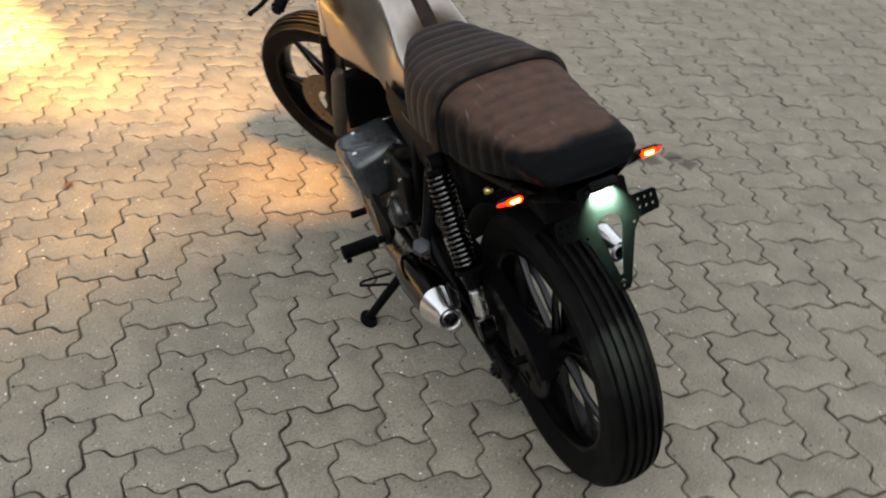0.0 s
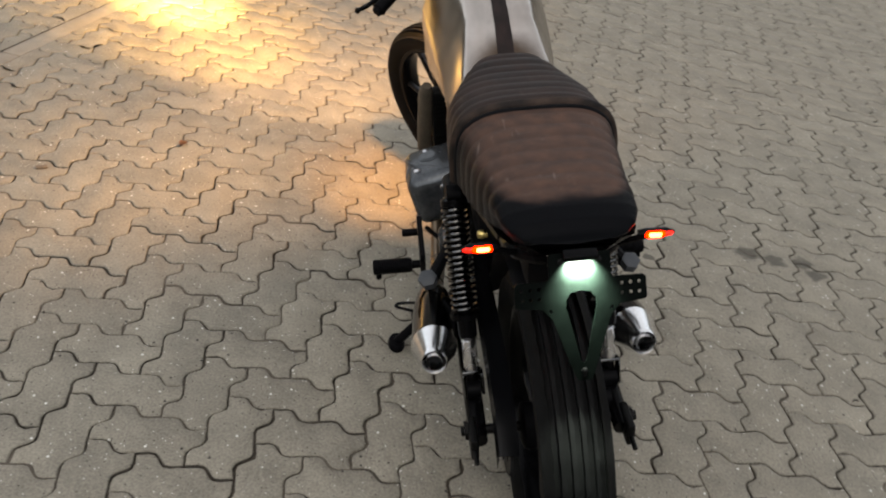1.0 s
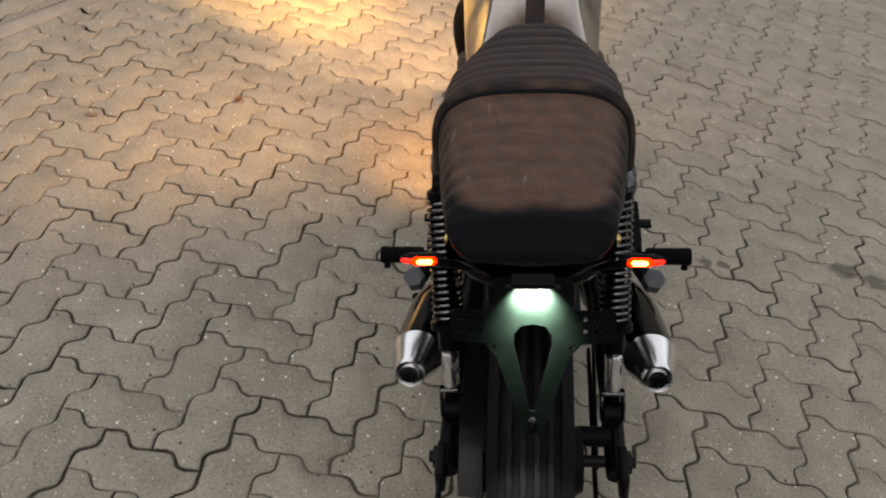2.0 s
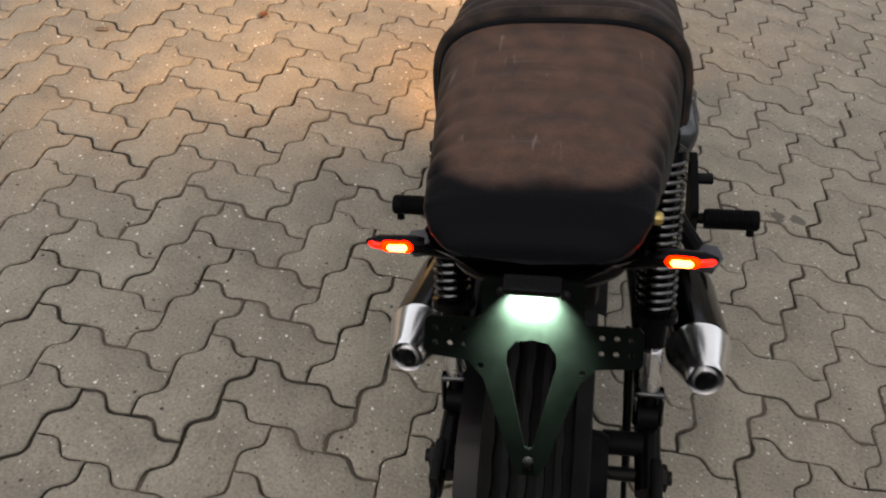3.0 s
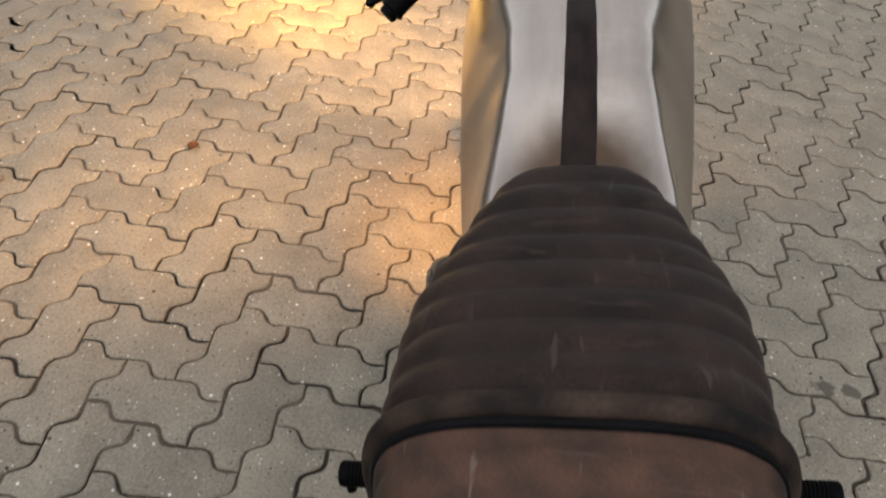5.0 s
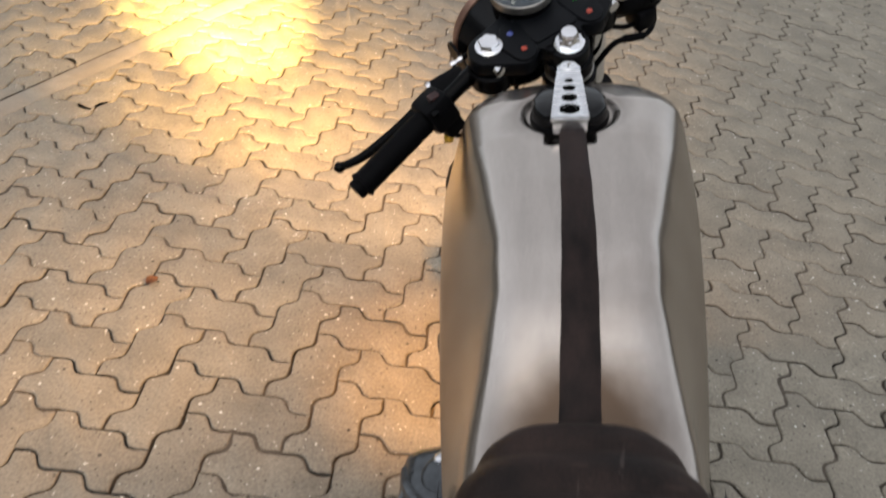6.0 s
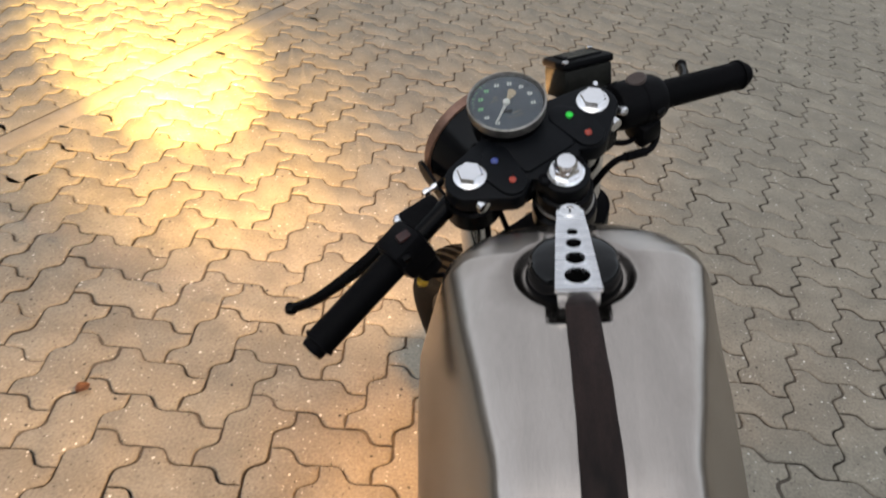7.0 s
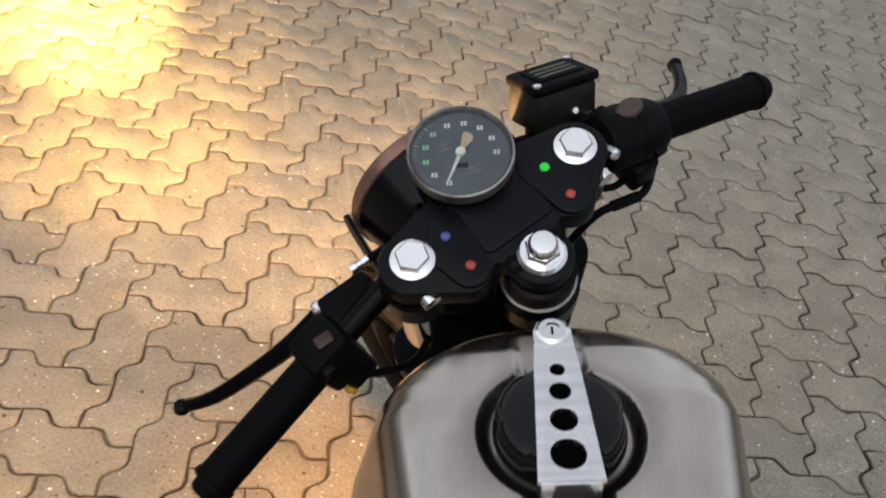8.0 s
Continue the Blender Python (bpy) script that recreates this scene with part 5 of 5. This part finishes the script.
# radiator ahead of the cylinders
RAD = Matrix.Translation((0, 0.940, 0.535)) @ pose(0, 0, 0, 21, 0, 0)
radiator = part("radiator", box(0.290, 0.030, 0.215, 0.006, RAD), M_ENGINE, bike, "black radiator with rounded side tanks ahead of the engine")
for sx in (-1, 1):
    off = 0.157 if sx < 0 else 0.138
    part("side_tank", tube([(sx * off, 0.893, 0.652), (sx * (off + 0.003), 0.905, 0.625), (sx * (off + 0.008), 0.945, 0.530), (sx * (off + 0.013), 0.985, 0.425)], [0.012, 0.020, 0.021, 0.020], 14, 4), M_RADIATOR, radiator, "dusty rounded side tank")
for k in range(12):
    part("fin", box(0.280, 0.003, 0.003, 0.0, RAD @ Matrix.Translation((0, -0.0165, -0.094 + 0.017 * k))), M_ENGINE, radiator)
part("filler_cap", lathe([(0.0, 0.012), (0.020, 0.011), (0.022, 0.006), (0.022, 0.0), (0.014, -0.02)], 20, RAD @ Matrix.Translation((0.09, 0, 0.118))), M_ALU, radiator)

# side stand: its foot rests on the ground
inv = BIKE.inverted()
foot = inv @ Vector((-0.300, 0.585, 0.010))
stand = part("side_stand", tube([(-0.125, 0.56, 0.235), foot.lerp(Vector((-0.125, 0.56, 0.235)), 0.5) + Vector((-0.004, 0.0, 0)), foot], [0.015, 0.013, 0.012], 12, 4), M_SATIN, bike, "black steel side stand")
part("stand_foot", at(lathe([(0.0, 0.008), (0.024, 0.007), (0.028, 0.0), (0.028, -0.008), (0.0, -0.008)], 20), Matrix.Translation(foot) @ inv.to_3x3().to_4x4() @ Matrix.Diagonal((0.8, 1.25, 1, 1))), M_SATIN, stand)
p0 = foot.lerp(Vector((-0.125, 0.56, 0.235)), 0.55)
part("stand_tang", tube([p0, p0 + Vector((-0.075, 0.045, -0.005)), p0 + Vector((-0.085, 0.055, -0.004)), p0 + Vector((-0.070, 0.058, 0.0)), p0 + Vector((0.0, 0.025, 0.02))], 0.004, 8, 4), M_SATIN, stand)

# ---- ground: interlocking pavers in herringbone, a flush edging strip, darker slabs beyond it ----
bed = bmesh.new()
xs = [-60, -20, -8, -4.6] + [-4.6 + 0.045 * q for q in range(1, 205)] + [8, 20, 60]
ys = [-60, -20, -6, -2.7] + [-2.7 + 0.045 * q for q in range(1, 217)] + [12, 25, 60]
vs = [[bed.verts.new((x, y, min(-0.0026, -0.0086 + 0.0150 * noise.noise((x * 5.5, y * 5.5, 0.0)) + 0.005 * noise.noise((x * 17, y * 17, 4.0))))) for x in xs] for y in ys]
for a, b in zip(vs, vs[1:]):
    for q in range(len(xs) - 1):
        bed.faces.new((a[q], a[q + 1], b[q + 1], b[q]))
ground = part("ground", bed, M_SAND, None, sharp=180)
tagged(ground, "earth and grit bed showing in the joints of the yard", "ground", kind="structure")

# walls out of view, added so that the bare metal reflects a darker horizon
M_WALL = mat("weathered_render", (0.24, 0.22, 0.19), 0.9, var=0.25, scale=0.8, bump=0.4, fine=30)
for name, sx_, sy_, x, y in (("added_wall_north", 28.6, 0.3, 0, 15.15), ("added_wall_south", 28.6, 0.3, 0, -13.15), ("added_wall_east", 0.3, 28.0, 14.15, 1), ("added_wall_west", 0.3, 28.0, -14.15, 1)):
    tagged(part(name, box(sx_, sy_, 4.6, 0.02, Matrix.Translation((x, y, 2.27))), M_WALL), "unseen plain wall, added to darken the horizon in reflections", "wall", kind="structure")

UNIT, TURN, OX, OY = 0.1140, radians(-17.5), -1.0705, 0.358
CT, ST = math.cos(TURN), math.sin(TURN)
BUMP = 0.105


def unit_edge(a, b):
    """A joint's course from lattice point a to b, without b: out to one side, then to the other."""
    ax, ay = a
    dx, dy = b[0] - a[0], b[1] - a[1]
    wave = ((0, 0), (0.13, 0.048), (0.23, 0.094), (0.35, BUMP), (0.43, 0.066), (0.57, -0.066), (0.65, -BUMP), (0.77, -0.094), (0.87, -0.048))
    turn = 1 if (dx > 0 or dy < 0) else -1
    if dx:
        return [(ax + dx * t, ay + turn * o) for t, o in wave]
    return [(ax + turn * o, ay + dy * t) for t, o in wave]


def block_outline(w, h, every=1):
    """The outline of a block w by h units, its lower left corner at the origin; a larger step leaves points out."""
    nodes = [(x, 0) for x in range(w)] + [(w, y) for y in range(h)] + [(x, h) for x in range(w, 0, -1)] + [(0, y) for y in range(h, 0, -1)]
    nodes.append(nodes[0])
    return [q for a, b in zip(nodes, nodes[1:]) for q in unit_edge(a, b)[::every]]


def inset(points, d):
    out, k = [], len(points)
    for i in range(k):
        a, b, c = Vector(points[i - 1]), Vector(points[i]), Vector(points[(i + 1) % k])
        n1, n2 = (b - a).normalized(), (c - b).normalized()
        n = (Vector((-n1.y, n1.x)) + Vector((-n2.y, n2.x))).normalized()
        out.append(b + n * d)
    return out


def lay(p):
    return (OX + UNIT * (p[0] * CT - p[1] * ST), OY + UNIT * (p[0] * ST + p[1] * CT))


def block_rows(w, h, seed):
    """Rings of a block, about its own middle, in metres: foot, shoulder, top; edges a little chipped."""
    o = block_outline(w, h)
    r = random.Random(seed)
    k = len(o)
    worn = [r.uniform(-1, 1) for _ in range(k)]
    worn = [(worn[q - 1] + 2 * worn[q] + worn[(q + 1) % k]) / 4 + (2.4 * r.random() if r.random() < 0.13 else 0) for q in range(k)]
    rows = []
    for d, z, jitter in ((0.020, -0.024, 0.0), (0.021, -0.0042, 0.009), (0.034, -0.0012, 0.016), (0.052, 0.0, 0.014)):
        ring_ = [inset(o, d + jitter * max(-0.9, worn[q]))[q] for q in range(k)]
        rows.append([(UNIT * ((q.x - w / 2) * CT - (q.y - h / 2) * ST), UNIT * ((q.x - w / 2) * ST + (q.y - h / 2) * CT), z) for q in ring_])
    return rows


VARIANTS = 6
ROWS_H, ROWS_V = [block_rows(2, 1, 10 + q) for q in range(VARIANTS)], [block_rows(1, 2, 50 + q) for q in range(VARIANTS)]


def block_mesh(rows):
    bm = grid(rows, wrap=True)
    bm.verts.ensure_lookup_table()
    k = len(rows[0])
    bm.faces.new([bm.verts[3 * k + i] for i in range(k)])
    bmesh.ops.recalc_face_normals(bm, faces=bm.faces)
    me = bpy.data.meshes.new("paver")
    bm.to_mesh(me)
    bm.free()
    me.materials.append(M_PAVER)
    me.materials.append(M_DIRT)
    me.polygons.foreach_set("material_index", [1] * k + [0] * (len(me.polygons) - k))
    me.shade_smooth()
    me.set_sharp_from_angle(angle=radians(50))
    return me


def plain_block(w, h):
    """A block far from the machine: foot and top ring of a coarse outline."""
    o = block_outline(w, h, 3)
    return [[(UNIT * ((q.x - w / 2) * CT - (q.y - h / 2) * ST), UNIT * ((q.x - w / 2) * ST + (q.y - h / 2) * CT), z) for q in inset(o, d)] for d, z in ((0.022, -0.020), (0.036, -0.001))]


PLAIN_H, PLAIN_V = plain_block(2, 1), plain_block(1, 2)

# edging strip: a line on the ground with its two edges
E0, ED = Vector((-1.641, 2.540)), Vector((0.358, 0.934))
EN = Vector((-0.934, 0.358))
paving = new("pavement")
tagged(paving, "grey wavy interlocking concrete pavers laid in herringbone", "pavement", kind="structure")
ME_H, ME_V = [block_mesh(q) for q in ROWS_H], [block_mesh(q) for q in ROWS_V]
rest_v, rest_f, rim, far_v, far_f = [], [], [], [], []
rnd = random.Random(5)
for j in range(-115, 150):
    for i in range(-125, 135):
        for w, h, kinds, meshes, fits in ((2, 1, ROWS_H, ME_H, (i + j) % 4 == 0), (1, 2, ROWS_V, ME_V, (i + j) % 4 == 2)):
            if not fits:
                continue
            x, y = lay((i + w / 2, j + h / 2))
            side = (Vector((x, y)) - E0).dot(EN)
            if not (-4.5 < x < 4.5 and -2.6 < y < 7.0):
                if not (-9.5 < x < 9.5 and -7.5 < y < 11.5):
                    continue
                if -0.14 < side < 0.235:
                    rim.append((x, y, 0.0, kinds[0]))
                else:
                    base, rows, dz = len(far_v), PLAIN_H if w == 2 else PLAIN_V, 0.0012 * math.sin(37.0 * i + 91.0 * j)
                    k = len(rows[0])
                    far_v += [(x + a, y + b, c + dz) for r in rows for a, b, c in r]
                    far_f += [(base + q, base + (q + 1) % k, base + k + (q + 1) % k, base + k + q) for q in range(k)] + [[base + k + q for q in range(k)]]
                continue
            pick = rnd.randrange(VARIANTS)
            rows, me = kinds[pick], meshes[pick]
            dz, rx, ry = rnd.uniform(-0.0022, 0.0016), rnd.uniform(-0.006, 0.006), rnd.uniform(-0.006, 0.006)
            sx_, sy_ = rnd.uniform(-0.0015, 0.0015), rnd.uniform(-0.0015, 0.0015)
            if -0.14 < side < 0.235:
                rim.append((x, y, dz, rows))
            elif -1.45 < x < 0.85 and -0.15 < y < 2.95:
                ob = new("paver", me)
                ob.parent = paving
                ob.matrix_basis = Matrix.Translation((x + sx_, y + sy_, dz)) @ Euler((rx, ry, 0)).to_matrix().to_4x4()
            else:
                base, k = len(rest_v), len(rows[0])
                for r in rows:
                    rest_v += [(x + sx_ + a, y + sy_ + b, c + dz + rx * b - ry * a) for a, b, c in r]
                for r in range(3):
                    rest_f += [(base + r * k + q, base + r * k + (q + 1) % k, base + (r + 1) * k + (q + 1) % k, base + (r + 1) * k + q) for q in range(k)]
                rest_f.append([base + 3 * k + q for q in range(k)])
me = bpy.data.meshes.new("outer_pavers")
me.from_pydata(rest_v, [], rest_f)
me.materials.append(M_PAVER)
me.materials.append(M_DIRT)
KH = len(ROWS_H[0][0])
me.polygons.foreach_set("material_index", ([1] * KH + [0] * (2 * KH + 1)) * (len(rest_f) // (3 * KH + 1)))
me.shade_smooth()
me.set_sharp_from_angle(angle=radians(50))
outer = new("outer_pavers", me)
outer.parent = paving
tagged(outer, kind="stuff")

me = bpy.data.meshes.new("far_pavers")
me.from_pydata(far_v, [], far_f)
me.materials.append(M_PAVER)
far = new("far_pavers", me)
far.parent = paving
tagged(far, kind="stuff")

# blocks cut along the strip
cut = bmesh.new()
for x, y, dz, rows in rim:
    b = grid(rows, wrap=True)
    b.verts.ensure_lookup_table()
    k = len(rows[0])
    b.faces.new([b.verts[3 * k + q] for q in range(k)])
    b.transform(Matrix.Translation((x, y, dz)))
    bmesh.ops.triangulate(b, faces=b.faces[:])
    twin = b.copy()
    for piece, edge, keep in ((b, -0.003, 1), (twin, 0.0905, -1)):
        c, n = E0 + EN * edge, EN * keep
        bmesh.ops.bisect_plane(piece, geom=piece.verts[:] + piece.edges[:] + piece.faces[:], plane_co=(c.x, c.y, 0), plane_no=(n.x, n.y, 0), clear_outer=True)
        if len(piece.faces) > 3:
            cut = join(cut, piece)
        else:
            piece.free()
cutpart = part("cut_pavers", cut, M_PAVER, paving, sharp=50)
tagged(cutpart, kind="stuff")

# strip stones, end to end
STRIP = math.atan2(ED.y, ED.x)
strip = new("edging_strip")
tagged(strip, "flush concrete edging stones laid across the pavers", "edging", kind="structure")
ST_ME = None
for k in range(-11, 10):
    mid = E0 + ED * (1.0 * k + 0.2) + EN * 0.044
    if ST_ME is None:
        ob = part("edging_stone", box(0.992, 0.086, 0.06, 0.004), M_STRIP, strip)
        ST_ME = ob.data
    else:
        ob = new("edging_stone", ST_ME)
        ob.parent = strip
    ob.matrix_basis = Matrix.Translation((mid.x, mid.y, -0.031 + 0.001 * (k % 2))) @ pose(0, 0, 0, 0, 0, math.degrees(STRIP))

# ---- litter ----
def leaf(x, y, turn, size, label):
    rows = []
    for i in range(9):
        t = i / 8
        w = size * 0.42 * math.sin(math.pi * t) ** 0.8 + 0.0004
        z = 0.004 + 0.004 * math.sin(math.pi * t)
        rows.append([(size * (t - 0.5), -w, z + 0.004), (size * (t - 0.5), 0, z), (size * (t - 0.5), w, z + 0.005)])
    bm = grid(rows)
    bmesh.ops.solidify(bm, geom=bm.faces[:], thickness=0.0006)
    ob = part("leaf", bm, M_LEAF, None, "", Matrix.Translation((x, y, 0)) @ pose(0, 0, 0, 0, 0, turn))
    return tagged(ob, label, "leaf")


leaf(-1.012, 1.614, 60, 0.034, "small dry reddish leaf lying on the pavers")


chip = box(0.034, 0.018, 0.006, 0.002, Matrix.Translation((-1.420, 1.382, 0.004)) @ pose(0, 0, 0, 0, 0, 20))
tagged(part("bark_chip", chip, mat("grey_bark", (0.14, 0.11, 0.08), 0.9, var=0.3), None), "small grey-brown chip of bark on the pavers", "bark")
sprig = tube([(0.944, 0.433, 0.004), (0.956, 0.441, 0.007), (0.963, 0.434, 0.005)], 0.0018, 6, 3)
tagged(part("twig", sprig, mat("dark_twig", (0.02, 0.016, 0.012), 0.9), None), "tiny dark twig lying on the pavers", "twig")
